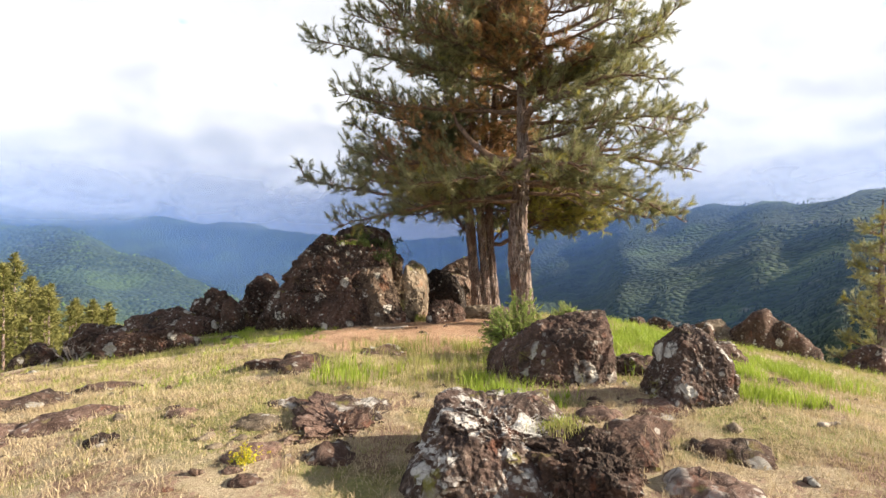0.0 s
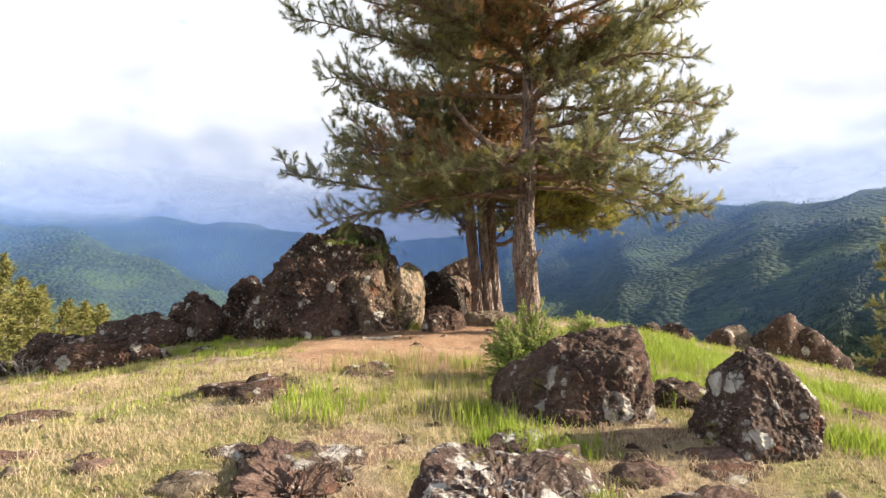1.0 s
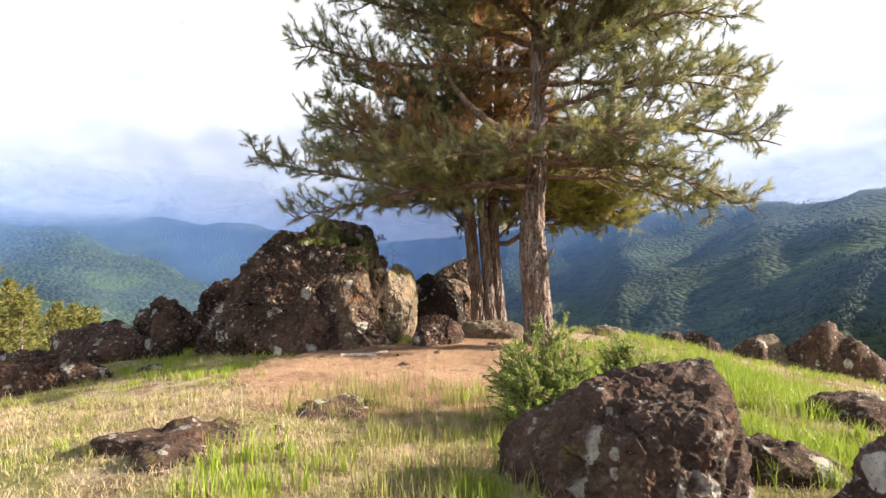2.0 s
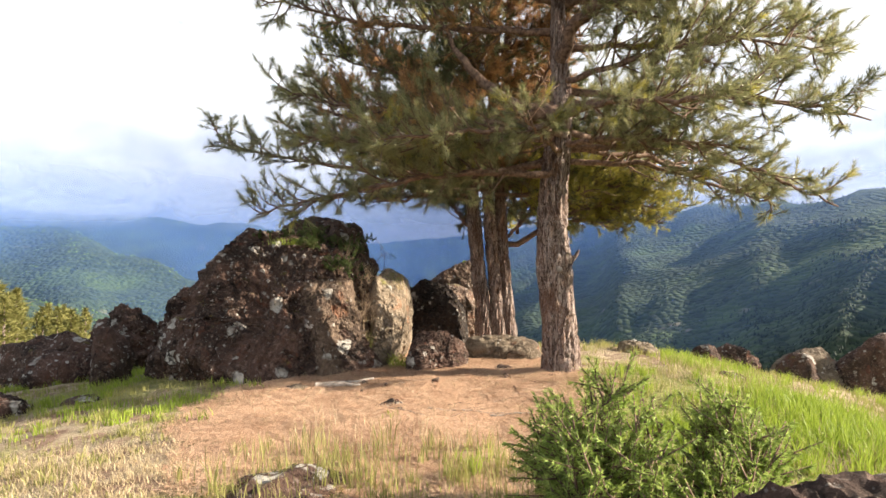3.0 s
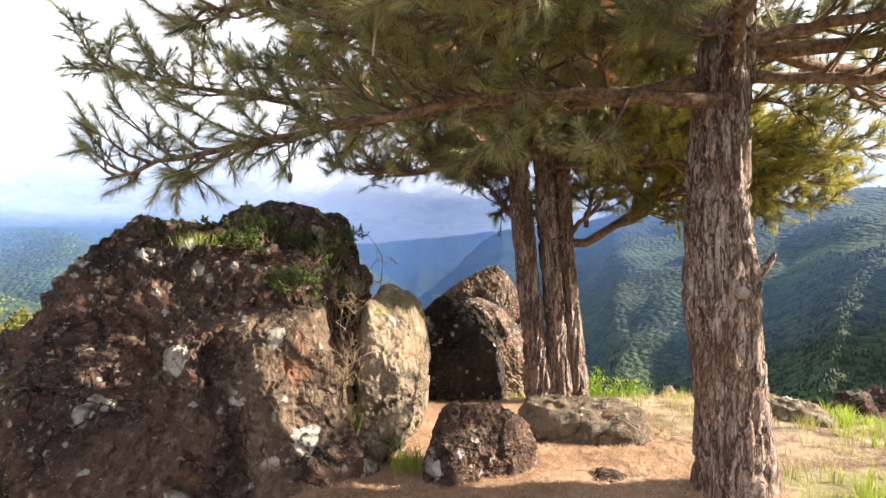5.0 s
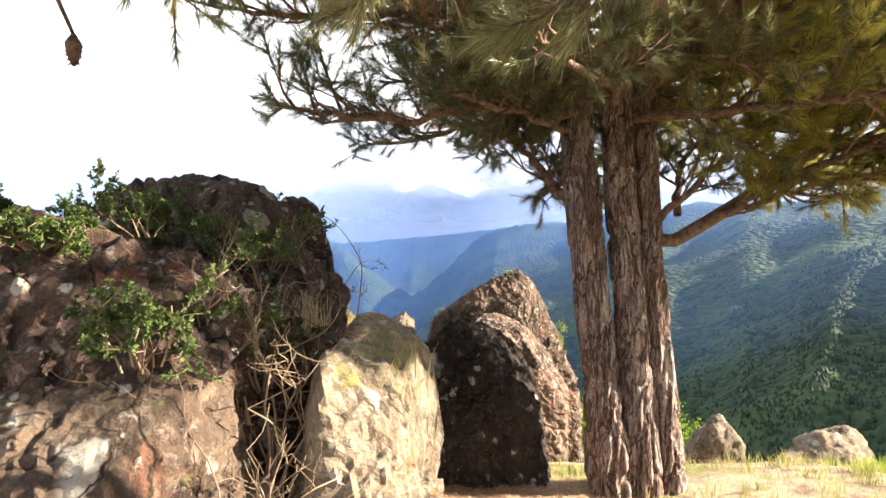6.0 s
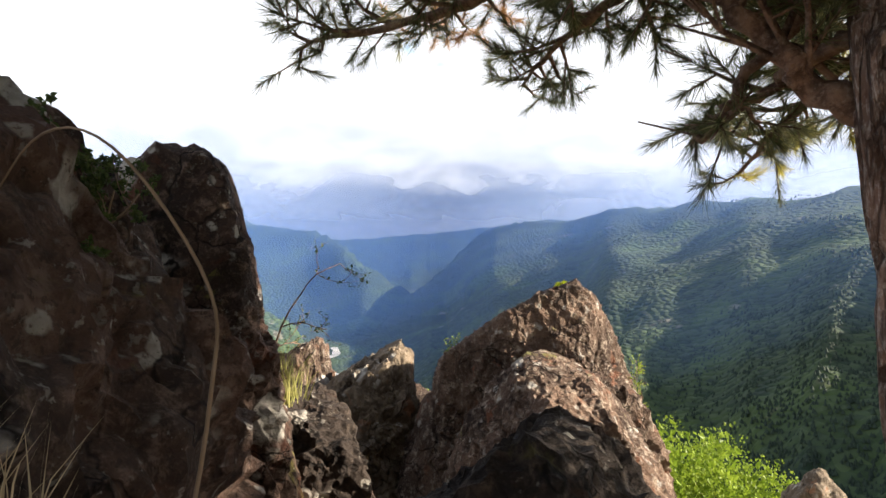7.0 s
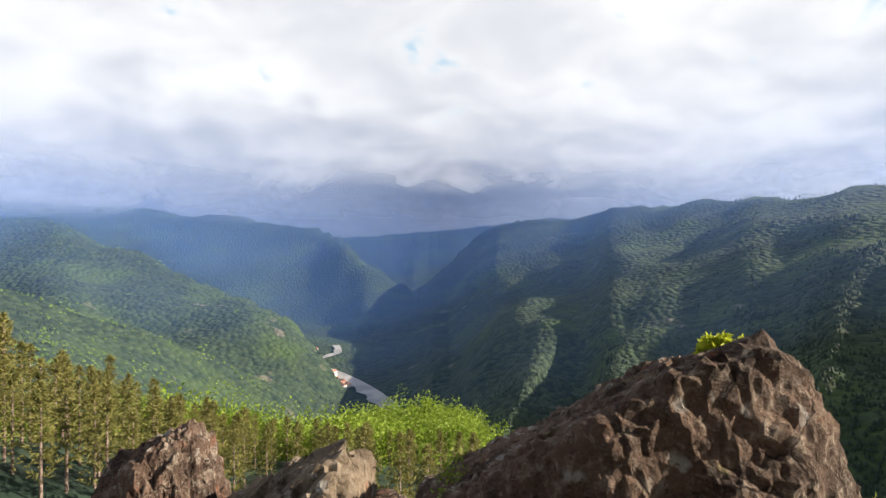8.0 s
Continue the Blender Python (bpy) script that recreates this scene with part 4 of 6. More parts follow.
def boughs(path, rs, twigs, ends, side_len, gap=0.074, start=0.17, lift=0.34, droop=0.0, open_air=None):
    """Side branches and twigs along a limb; adds tubes to twigs, and twig ends to ends."""
    seg = np.linalg.norm(np.diff(path, axis=0), axis=1)
    total = seg.sum()
    cum = np.concatenate([[0], np.cumsum(seg)]) / total
    t = start
    side = 1
    while t < 0.99:
        c = np.array([np.interp(t, cum, path[:, k]) for k in range(3)])
        c2 = np.array([np.interp(min(t + 0.03, 1), cum, path[:, k]) for k in range(3)])
        ahead = unit(c2 - c)
        flat = unit(np.cross(ahead, (0, 0, 1))) * side
        turn = rs.uniform(-0.9, 1.15)
        out = flat * math.cos(turn) + np.cross(flat, ahead) * math.sin(turn) * side
        ln = side_len * (1.0 - 0.62 * t) * rs.uniform(0.6, 1.25)
        d = unit(ahead * rs.uniform(0.45, 0.9) + out * rs.uniform(0.6, 1.0) + np.array([0, 0, lift * rs.uniform(-0.7, 1.5) - droop]))
        mid = c + d * ln * 0.5 + rs.normal(size=3) * 0.03 * ln
        end = c + d * ln + np.array([0, 0, 0.16 * ln])
        side = -side
        t += gap / total * rs.uniform(0.6, 1.3)
        if open_air is not None and open_air(np.array([end]))[0]:
            continue
        bp = spline([c, mid, end], 6)
        twigs.add(*tube(bp[::2], np.linspace(0.011 + 0.008 * ln, 0.004, 3), 3))
        ends.append((end, unit(bp[-1] - bp[-2])))
        k = max(2, int(ln / 0.062))
        for q in range(k):
            s = 0.22 + 0.76 * (q + rs.uniform(0, 1)) / k
            b = np.array([np.interp(s * 5, np.arange(6), bp[:, kk]) for kk in range(3)])
            w = unit(d * 0.7 + rs.normal(size=3) * 0.55 + np.array([0, 0, 0.42]))
            l2 = rs.uniform(0.10, 0.26) * (1.15 - 0.4 * s)
            e = b + w * l2
            twigs.add(*tube(np.array([b, e]), [0.006, 0.0035], 3))
            ends.append((e, w))
    e = path[-1]
    ends.append((e, unit(path[-1] - path[-2])))


def trunk_mesh(points, radii, seed, sides=76, rows=280, name="trunk", burl=None):
    """A trunk with furrowed bark plates standing proud; burl is a swelling (height above the foot, spread, amount)."""
    c = spline(points, rows)
    r = np.interp(np.linspace(0, 1, rows), np.linspace(0, 1, len(radii)), radii)
    if burl:
        r = r * (1 + burl[2] * np.exp(-((c[:, 2] - c[0, 2] - burl[0]) / burl[1]) ** 2))
    v, f = tube(c, r, sides)
    axis = np.repeat(c, sides, 0)
    out = v - axis
    q = np.stack([v[:, 0], v[:, 1], v[:, 2] * 0.22], 1)
    q = q + 0.02 * np.stack([fbm(v * 8, 2, seed + 5), fbm(v * 8, 2, seed + 6), 0 * q[:, 0]], 1)
    crease = np.minimum(np.abs(vnoise(q * 13, seed)), np.abs(vnoise(q * 17 + 4.7, seed + 1)))
    plates = np.clip(crease / 0.22, 0, 1)
    rel = 0.034 * (plates - 0.6) + fbm(q * 26, 3, seed + 2) * 0.007 + fbm(q * 4, 2, seed + 3) * 0.012
    v = v + out / (np.linalg.norm(out, axis=1)[:, None] + 1e-9) * (rel * np.clip(np.repeat(r, sides) / 0.13, 0.15, 1))[:, None]
    return mesh_np(name, v, f, BARK)


def limb_mesh(path, r0, r1, seed):
    v, f = tube(path, np.linspace(r0, r1, len(path)) ** 1.0, 10)
    v = v + 0.10 * r0 * np.stack([fbm(v * 9, 2, seed), fbm(v * 9, 2, seed + 1), fbm(v * 9, 2, seed + 2)], 1)
    return mesh_np("limb", v, f, LIMB)


def pine(name, label, base, trunks, limbs, seed, tint, bare=None, burl=None):
    """A pine: trunks as (points, radii), limbs as (points, base radius, length of side branches). tint gives each tuft its kind of needle."""
    rs = np.random.RandomState(seed)
    tree = tagged(new(name), label, "tree")
    tree.location = base
    shift = np.array(base)
    for k, (pts, radii) in enumerate(trunks):
        child("trunk", trunk_mesh(np.array(pts) - shift, radii, seed + k, burl=burl), tree, "grey-brown furrowed pine trunk")
    twigs, ends = Soup(), []
    for k, (pts, r0, ln, *more) in enumerate(limbs):
        path = spline(np.array(pts) - shift, 22)
        path[1:-1] += rs.normal(size=(20, 3)) * 0.014
        child("limb", limb_mesh(path, r0, 0.008, seed + k), tree)
        if ln > 0:
            boughs(path, rs, twigs, ends, ln, open_air=(lambda q: bare(q + shift)) if bare else None, **(more[0] if more else {}))
    child("twigs", twigs.mesh("twigs", LIMB), tree, kind="stuff")
    p, d = np.array([e[0] for e in ends]), np.array([e[1] for e in ends])
    if bare is not None:
        keep = ~bare(p + shift)
        p, d = p[keep], d[keep]
    kinds = tint(p + shift, rs)
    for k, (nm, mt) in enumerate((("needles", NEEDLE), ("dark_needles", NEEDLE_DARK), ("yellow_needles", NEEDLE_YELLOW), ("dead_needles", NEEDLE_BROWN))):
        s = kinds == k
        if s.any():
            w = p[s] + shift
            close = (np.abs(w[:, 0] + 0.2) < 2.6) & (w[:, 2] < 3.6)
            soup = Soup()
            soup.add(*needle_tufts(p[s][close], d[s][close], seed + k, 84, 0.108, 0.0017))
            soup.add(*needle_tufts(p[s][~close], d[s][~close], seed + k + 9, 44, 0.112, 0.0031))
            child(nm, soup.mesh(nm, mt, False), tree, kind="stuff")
    return tree


def in_flecks(p):
    """Gaps in the boughs through which the sun reaches the needle bed and the trunks."""
    low = p - np.array(sun_dir) * ((p[:, 2] - 0.6) / sun_dir.z)[:, None]
    shaft = (np.hypot(low[:, 0] + 1.0, low[:, 1] - 12.55) < 0.6) | (np.hypot(low[:, 0] + 1.8, low[:, 1] - 12.1) < 0.45) | (np.hypot(low[:, 0] + 4.15, low[:, 1] - 12.4) < 0.42) | (np.hypot(low[:, 0] - 1.2, low[:, 1] - 14.3) < 0.35) & (p[:, 2] < 2.3)
    return shaft & (p[:, 0] > -0.5) | (low[:, 0] > -3.4) & (low[:, 0] < 2.4) & (low[:, 1] > 8.8) & (low[:, 1] < 13.3) & (vnoise(low * (1.9, 1.9, 0.0), 4) > np.where((p[:, 1] > 13.2) & (p[:, 0] > 1.9), 0.5, 0.26))


def crown_gap(p, x, z, rx, rz):
    """A hole in the upper crown through which the sky shows."""
    return ((p[:, 0] - x) / rx) ** 2 + ((p[:, 2] - z) / rz) ** 2 < 1 + 0.6 * vnoise(p * 2.2, 6)


def round_limbs(rs, centre, z0, z1, n, reach, rise, ln):
    """Limbs all round a leader, shorter towards the top."""
    got = []
    for k in range(n):
        s = (k + rs.uniform(0, 1)) / n
        z = z0 + (z1 - z0) * s
        a = k * 2.4 + rs.uniform(-0.4, 0.4)
        r = reach * (1 - 0.6 * s) * rs.uniform(0.75, 1.15)
        c = np.array([centre[0], centre[1], z])
        o = np.array([math.cos(a), math.sin(a), 0])
        got.append(([c, c + o * r * 0.45 + (0, 0, rise * r * 0.15), c + o * r + (0, 0, rise * r)], 0.045 * (1.2 - s), ln))
    return got


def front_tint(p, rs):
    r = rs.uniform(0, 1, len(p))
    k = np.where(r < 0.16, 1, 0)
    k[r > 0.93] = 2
    blot = fbm(p * 0.8, 2, 8)
    k[(blot > -0.22) & (p[:, 2] > 4.9) & (p[:, 0] < 2.6) & (p[:, 0] > -0.4) & (r > 0.3)] = 3
    k[(blot > -0.12) & (p[:, 2] > 2.95) & (p[:, 0] < 0.95) & (p[:, 0] > -1.4) & (p[:, 1] > 10.9) & (r > 0.3)] = 3
    return k


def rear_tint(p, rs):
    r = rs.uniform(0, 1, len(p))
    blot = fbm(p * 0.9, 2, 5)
    # left boughs, away from the sun, get mostly the shade-coloured needles
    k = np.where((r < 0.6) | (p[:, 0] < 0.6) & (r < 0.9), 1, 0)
    brown = (p[:, 2] > 2.9) & (blot > -0.12) & (p[:, 0] < 2.4)
    k[brown & (r > 0.2)] = 3
    # low boughs towards the sun: sunlight put into yellow-green needle colour
    yellow = (p[:, 2] < 3.4) & (p[:, 0] > 1.5)
    k[yellow & (r > 0.25)] = 2
    k[(p[:, 0] < -1.2) & (p[:, 2] > 3.7) & (r > 0.6)] = 2
    return k


RS = np.random.RandomState(5)
T = (1.57, 11.5)
def short_limbs(rs, centre, z0, z1, n):
    """Short limbs filling the sunny side of a leader."""
    got = []
    for k in range(n):
        z = z0 + (z1 - z0) * (k + rs.uniform(0, 1)) / n
        a = radians(-90 + rs.uniform(-75, 75))
        r = rs.uniform(0.9, 1.6)
        c, o = np.array([centre[0], centre[1], z]), np.array([math.cos(a), math.sin(a), 0])
        got.append(([c, c + o * r * 0.5 + (0, 0, 0.1), c + o * r + (0, 0, 0.35)], 0.028, 0.75, {"start": 0.1}))
    return got


front_limbs = [
    ([(1.6, 11.5, 2.62), (0.1, 11.9, 2.5), (-1.6, 12.4, 2.72), (-3.12, 12.65, 3.08)], 0.055, 0.85),
    ([(1.6, 11.4, 2.45), (0.3, 11.2, 2.42), (-1.0, 11.05, 2.17), (-2.0, 11.0, 1.93)], 0.05, 0.85),
    ([(1.6, 11.5, 2.75), (2.9, 11.2, 2.75), (3.8, 11.0, 2.4), (4.55, 10.8, 2.0)], 0.05, 0.95),
    ([(1.6, 11.5, 2.6), (2.6, 11.3, 2.55), (3.4, 11.3, 2.3), (4.2, 11.4, 2.05)], 0.04, 0.9),
    ([(1.6, 11.5, 2.8), (2.8, 11.8, 2.7), (3.8, 12.1, 2.45), (4.6, 12.2, 2.2)], 0.04, 0.9),
    ([(1.55, 11.5, 3.0), (0.2, 11.3, 3.1), (-0.9, 11.2, 3.2), (-1.7, 11.1, 3.4)], 0.04, 0.9),
    ([(1.55, 11.5, 2.9), (0.2, 11.0, 2.75), (-0.8, 10.9, 2.75), (-1.5, 10.9, 2.8)], 0.04, 0.85),
    ([(1.6, 11.5, 3.5), (3.2, 11.9, 3.5), (4.6, 12.3, 3.9), (5.7, 12.5, 4.5)], 0.05, 0.85),
    ([(1.6, 11.5, 3.3), (2.7, 10.9, 3.3), (3.9, 10.6, 3.1), (4.7, 10.5, 2.9)], 0.05, 0.95),
    ([(1.6, 11.45, 2.95), (1.2, 10.9, 2.9), (0.3, 10.4, 2.75), (-0.6, 10.25, 2.65)], 0.045, 0.75),
    ([(1.6, 11.45, 3.15), (1.9, 10.5, 3.1), (2.3, 9.7, 2.9), (2.7, 9.0, 2.85)], 0.045, 0.85),
    ([(1.58, 11.5, 3.22), (1.2, 11.42, 3.22), (0.75, 11.36, 3.45), (0.35, 11.34, 3.85), (0.0, 11.4, 4.5)], 0.13, 0.0),
    ([(1.4, 11.5, 3.30), (0.5, 11.7, 3.15), (-0.6, 11.9, 3.15), (-1.9, 12.0, 3.5)], 0.05, 0.9),
    ([(1.58, 11.4, 3.85), (1.75, 10.9, 4.2), (2.3, 10.5, 4.35), (3.0, 10.3, 4.6), (3.9, 10.2, 4.5)], 0.09, 0.95),
    ([(1.55, 11.5, 4.2), (0.4, 11.6, 4.3), (-0.9, 11.5, 4.35), (-2.15, 11.4, 4.6)], 0.05, 0.95),
    ([(1.55, 11.5, 4.6), (0.3, 11.6, 5.0), (-1.2, 11.7, 5.4), (-2.75, 11.8, 5.85)], 0.05, 0.95),
    ([(1.55, 11.5, 4.5), (2.9, 11.2, 5.0), (3.9, 11.0, 5.6), (4.6, 10.9, 6.2)], 0.05, 0.95),
    ([(1.55, 11.5, 4.9), (0.6, 10.8, 5.2), (-0.5, 10.4, 5.5), (-1.4, 10.2, 6.1)], 0.05, 0.95),
    ([(1.55, 11.5, 5.0), (2.0, 10.6, 5.2), (2.6, 9.9, 5.3), (3.0, 9.4, 5.4)], 0.05, 0.9),
    ([(1.6, 11.5, 3.0), (2.6, 12.3, 2.95), (3.6, 12.9, 2.8), (4.4, 13.3, 2.9)], 0.045, 0.85),
    ([(1.6, 11.5, 4.0), (3.0, 11.3, 4.0), (4.0, 11.3, 4.1), (4.8, 11.2, 4.0)], 0.045, 0.9),
    ([(1.6, 11.45, 2.7), (1.3, 10.9, 2.75), (1.1, 10.4, 2.75), (0.9, 9.9, 2.85)], 0.035, 0.75),
    ([(1.6, 11.45, 2.8), (2.1, 11.0, 2.8), (2.6, 10.6, 2.7), (3.2, 10.2, 2.55)], 0.04, 0.85),
    ([(1.6, 11.45, 4.7), (1.0, 10.8, 5.0), (0.3, 10.4, 5.3), (-0.3, 10.2, 5.7)], 0.04, 0.9),
    ([(1.6, 11.45, 3.6), (2.4, 10.9, 3.7), (3.2, 10.6, 3.8), (4.2, 10.4, 3.6)], 0.04, 0.95),
    ([(1.6, 11.45, 4.7), (2.2, 10.8, 4.9), (3.1, 10.4, 5.1), (3.8, 10.1, 5.3)], 0.04, 0.95),
    ([(1.6, 11.45, 5.2), (1.2, 10.7, 5.6), (0.9, 10.1, 5.9), (0.8, 9.7, 6.3)], 0.04, 0.9),
] + round_limbs(RS, (1.55, 11.5), 4.6, 9.6, 26, 3.5, 0.25, 0.95) + short_limbs(RS, (1.55, 11.45), 4.5, 7.6, 16)
pine("pine_tree", "tall pine with furrowed trunk and spreading olive-green boughs", (T[0], T[1], at(*T) - 0.05),
     [([(1.60, 11.5, -0.12), (1.58, 11.5, 0.5), (1.51, 11.5, 1.35), (1.50, 11.5, 2.0), (1.56, 11.5, 2.8), (1.60, 11.5, 3.4), (1.56, 11.48, 4.4), (1.58, 11.5, 6.5), (1.55, 11.5, 9.8)], [0.25, 0.207, 0.192, 0.172, 0.15, 0.125, 0.085, 0.06, 0.015])],
     front_limbs, 101, front_tint, lambda p: in_flecks(p) | (p[:, 0] > 0.2) & (p[:, 0] < 1.6) & (p[:, 2] > 3.1) & (p[:, 2] < 4.2) & (p[:, 1] < 11.4) | crown_gap(p, 2.35, 5.9, 0.40, 0.65) | crown_gap(p, 3.1, 3.55, 0.22, 0.2), burl=(1.42, 0.16, 0.13))
front = bpy.data.objects["pine_tree"]


def stub(points, radii, mat, name, label):
    v, f = tube(spline(np.array(points) - np.array(front.location), 8), np.linspace(*radii, 8), 9)
    return child(name, mesh_np(name, v, f, mat), front, label)


stub([(1.55, 11.45, 1.22), (1.53, 11.36, 1.26), (1.52, 11.25, 1.29)], (0.075, 0.042), BARK, "branch_stub", "sawn-off branch stub")
stub([(1.522, 11.262, 1.288), (1.520, 11.25, 1.291), (1.519, 11.245, 1.292)], (0.040, 0.038), DEADWOOD, "cut_face", "pale sawn face")
stub([(1.68, 11.45, 1.38), (1.75, 11.42, 1.43), (1.80, 11.40, 1.52)], (0.05, 0.012), BARK, "branch_stub", "broken branch stub")
stub([(-0.25, 10.75, 2.80), (-0.38, 10.62, 2.78), (-0.50, 10.54, 2.66), (-0.53, 10.50, 2.42)], (0.014, 0.005), DEADWOOD, "dead_twig", "bleached hanging dead twig")

stub([(-1.05, 11.06, 2.15), (-1.12, 11.33, 2.14), (-1.17, 11.55, 2.04)], (0.007, 0.004), LIMB, "twig", "thin drooping twig")


def cone_mesh(seed):
    """A small hanging pine cone with rows of scales."""
    soup = Soup()
    soup.add(*tube([(0, 0, 0), (0, 0, -0.02), (0, 0, -0.045), (0, 0, -0.07)], [0.006, 0.018, 0.015, 0.004], 8))
    for k in range(40):
        s, a = k / 40, k * 2.4
        r, z = 0.020 * math.sin(math.pi * (0.18 + 0.75 * s)), -0.008 - 0.058 * s
        o, t = np.array([math.cos(a), math.sin(a), 0]), np.array([-math.sin(a), math.cos(a), 0])
        c = np.array([0, 0, z]) + o * r * 0.6
        soup.add(np.array([c - t * 0.007, c + t * 0.007, c + o * 0.011 + (0, 0, -0.006)]), np.array([[0, 1, 2]]))
    return soup.mesh("pine_cone", LIMB, False)


cone = child("pine_cone", cone_mesh(3), front, "closed brown pine cone")
cone.location = Vector((-1.17, 11.55, 2.04)) - front.location

rear_limbs = [
    ([(0.56, 13.85, 2.7), (0.1, 14.4, 2.6), (-0.6, 14.9, 2.55), (-1.25, 15.25, 2.5)], 0.045, 0.7),
    ([(1.05, 14.1, 1.55), (1.7, 13.95, 1.85), (2.3, 13.8, 2.45), (3.2, 13.6, 2.7), (4.3, 13.5, 2.6)], 0.06, 0.85),
    ([(2.0, 13.9, 2.1), (2.4, 14.5, 2.2), (3.3, 15.0, 2.2), (4.2, 15.1, 2.1)], 0.05, 0.8),
    ([(0.44, 13.8, 2.9), (-0.4, 13.5, 3.1), (-1.5, 13.3, 3.3), (-2.4, 13.2, 3.4)], 0.045, 0.85),
    ([(0.34, 13.8, 3.3), (-0.6, 14.2, 3.8), (-1.8, 14.5, 4.3), (-2.6, 14.7, 4.85)], 0.05, 0.95),
    ([(0.34, 13.8, 3.1), (-0.5, 14.0, 3.3), (-1.6, 14.1, 3.3), (-2.5, 14.2, 3.5)], 0.05, 0.9),
    ([(0.34, 13.8, 4.2), (-0.5, 13.9, 4.6), (-1.5, 14.0, 5.0), (-2.3, 14.0, 5.3)], 0.045, 0.9),
    ([(0.74, 13.8, 2.6), (0.6, 13.2, 2.5), (0.2, 12.6, 2.45), (-0.1, 12.2, 2.5)], 0.04, 0.7),
    ([(0.84, 13.9, 2.5), (1.4, 13.2, 2.4), (1.8, 12.7, 2.35), (2.3, 12.3, 2.4)], 0.04, 0.7),
    ([(0.74, 13.9, 3.2), (0.9, 13.1, 3.3), (0.6, 12.4, 3.5), (0.4, 11.9, 3.7)], 0.04, 0.8),
    ([(0.44, 13.8, 3.6), (0.0, 13.1, 3.9), (-0.7, 12.6, 4.2), (-1.1, 12.3, 4.5)], 0.04, 0.85),
    ([(2.2, 13.82, 2.35), (2.4, 13.8, 2.3), (2.9, 13.6, 2.1), (3.6, 13.3, 1.95)], 0.04, 0.85),
    ([(1.05, 14.08, 2.9), (2.0, 13.4, 3.2), (2.8, 13.0, 3.4), (3.4, 12.8, 3.7)], 0.04, 0.85),
    ([(0.54, 13.8, 2.5), (-0.1, 13.4, 2.45), (-0.8, 13.1, 2.3), (-1.4, 12.9, 2.35)], 0.04, 0.75),
    ([(0.74, 14.0, 2.8), (1.2, 14.9, 2.8), (1.4, 15.7, 2.9), (1.5, 16.3, 3.0)], 0.04, 0.7),
] + round_limbs(RS, (0.6, 13.8), 3.4, 8.6, 20, 3.0, 0.18, 0.95) + round_limbs(RS, (1.3, 14.1), 3.2, 8.0, 15, 2.8, 0.16, 0.85)
MOVE = np.array([0.15, 0.5, 0.0])
rear_limbs = [([np.array(q) + MOVE for q in pts], *rest) for pts, *rest in rear_limbs] + [
    ([(0.75, 14.4, 2.40), (0.6, 14.7, 2.2), (0.5, 14.85, 2.0), (0.46, 14.98, 1.92)], 0.03, 0.42),
    ([(0.75, 14.4, 1.82), (0.52, 14.45, 2.0), (0.27, 14.6, 2.35), (0.0, 14.9, 2.72)], 0.05, 0.55),
    ([(0.75, 14.4, 2.15), (0.66, 14.65, 2.1), (0.58, 14.85, 2.04), (0.52, 15.0, 2.0)], 0.03, 0.42),
    ([(1.95, 14.43, 1.93), (2.3, 14.0, 2.15), (2.8, 13.7, 2.3), (3.6, 13.6, 2.2)], 0.035, 0.8),
    ([(2.45, 14.3, 2.44), (2.75, 14.25, 2.5), (3.2, 14.2, 2.5), (4.3, 14.3, 2.3)], 0.035, 0.85),
    ([(2.45, 14.3, 2.44), (2.5, 13.7, 2.75), (2.7, 13.2, 2.9), (3.3, 13.0, 2.7)], 0.035, 0.8),
    ([(1.95, 14.43, 1.93), (2.3, 15.0, 2.5), (2.8, 15.4, 2.75), (3.5, 15.7, 2.9)], 0.035, 0.8),
    ([(1.05, 14.5, 2.6), (1.5, 15.4, 2.7), (1.9, 16.1, 2.8), (2.2, 16.7, 2.95)], 0.035, 0.75),
    ([(0.9, 14.5, 3.0), (0.5, 15.4, 3.0), (-0.1, 16.1, 2.95), (-0.5, 16.8, 3.0)], 0.035, 0.75),
    ([(0.72, 14.4, 2.75), (0.4, 15.2, 2.65), (0.2, 15.9, 2.6), (0.1, 16.5, 2.55)], 0.035, 0.6),
]
for k in range(12):
    a = radians(-90 + RS.uniform(-70, 75))
    o = np.array([math.cos(a), math.sin(a), 0]) * RS.uniform(0.9, 1.6)
    c = np.array([1.0, 14.4, 3.1 + 0.2 * k])
    rear_limbs.append(([c, c + o * 0.5 + (0, 0, 0.06), c + o + (0, 0, 0.2)], 0.03, 0.7, {"start": 0.2}))
rear_limbs += [
    ([(2.2, 14.36, 2.2), (2.4, 14.0, 2.25), (2.7, 13.8, 2.25), (3.3, 13.7, 2.0)], 0.035, 0.75),
    ([(2.6, 14.27, 2.5), (2.7, 13.9, 2.6), (2.9, 13.7, 2.6), (3.7, 13.6, 2.4)], 0.035, 0.8),
    ([(1.75, 14.47, 1.8), (2.1, 14.1, 1.95), (2.5, 13.9, 2.0), (3.0, 13.8, 1.85)], 0.03, 0.6),
]
for k in range(14):
    z = 2.35 + 0.16 * k
    a = radians(180 + RS.uniform(-75, 60))
    o = np.array([math.cos(a), math.sin(a), 0]) * RS.uniform(0.9, 1.7)
    c = np.array([0.72, 14.38, z])
    rear_limbs.append(([c, c + o * 0.5 + (0, 0, 0.06), c + o + (0, 0, 0.05 + 0.1 * k * 0.2)], 0.03, 0.6, {"start": 0.2}))
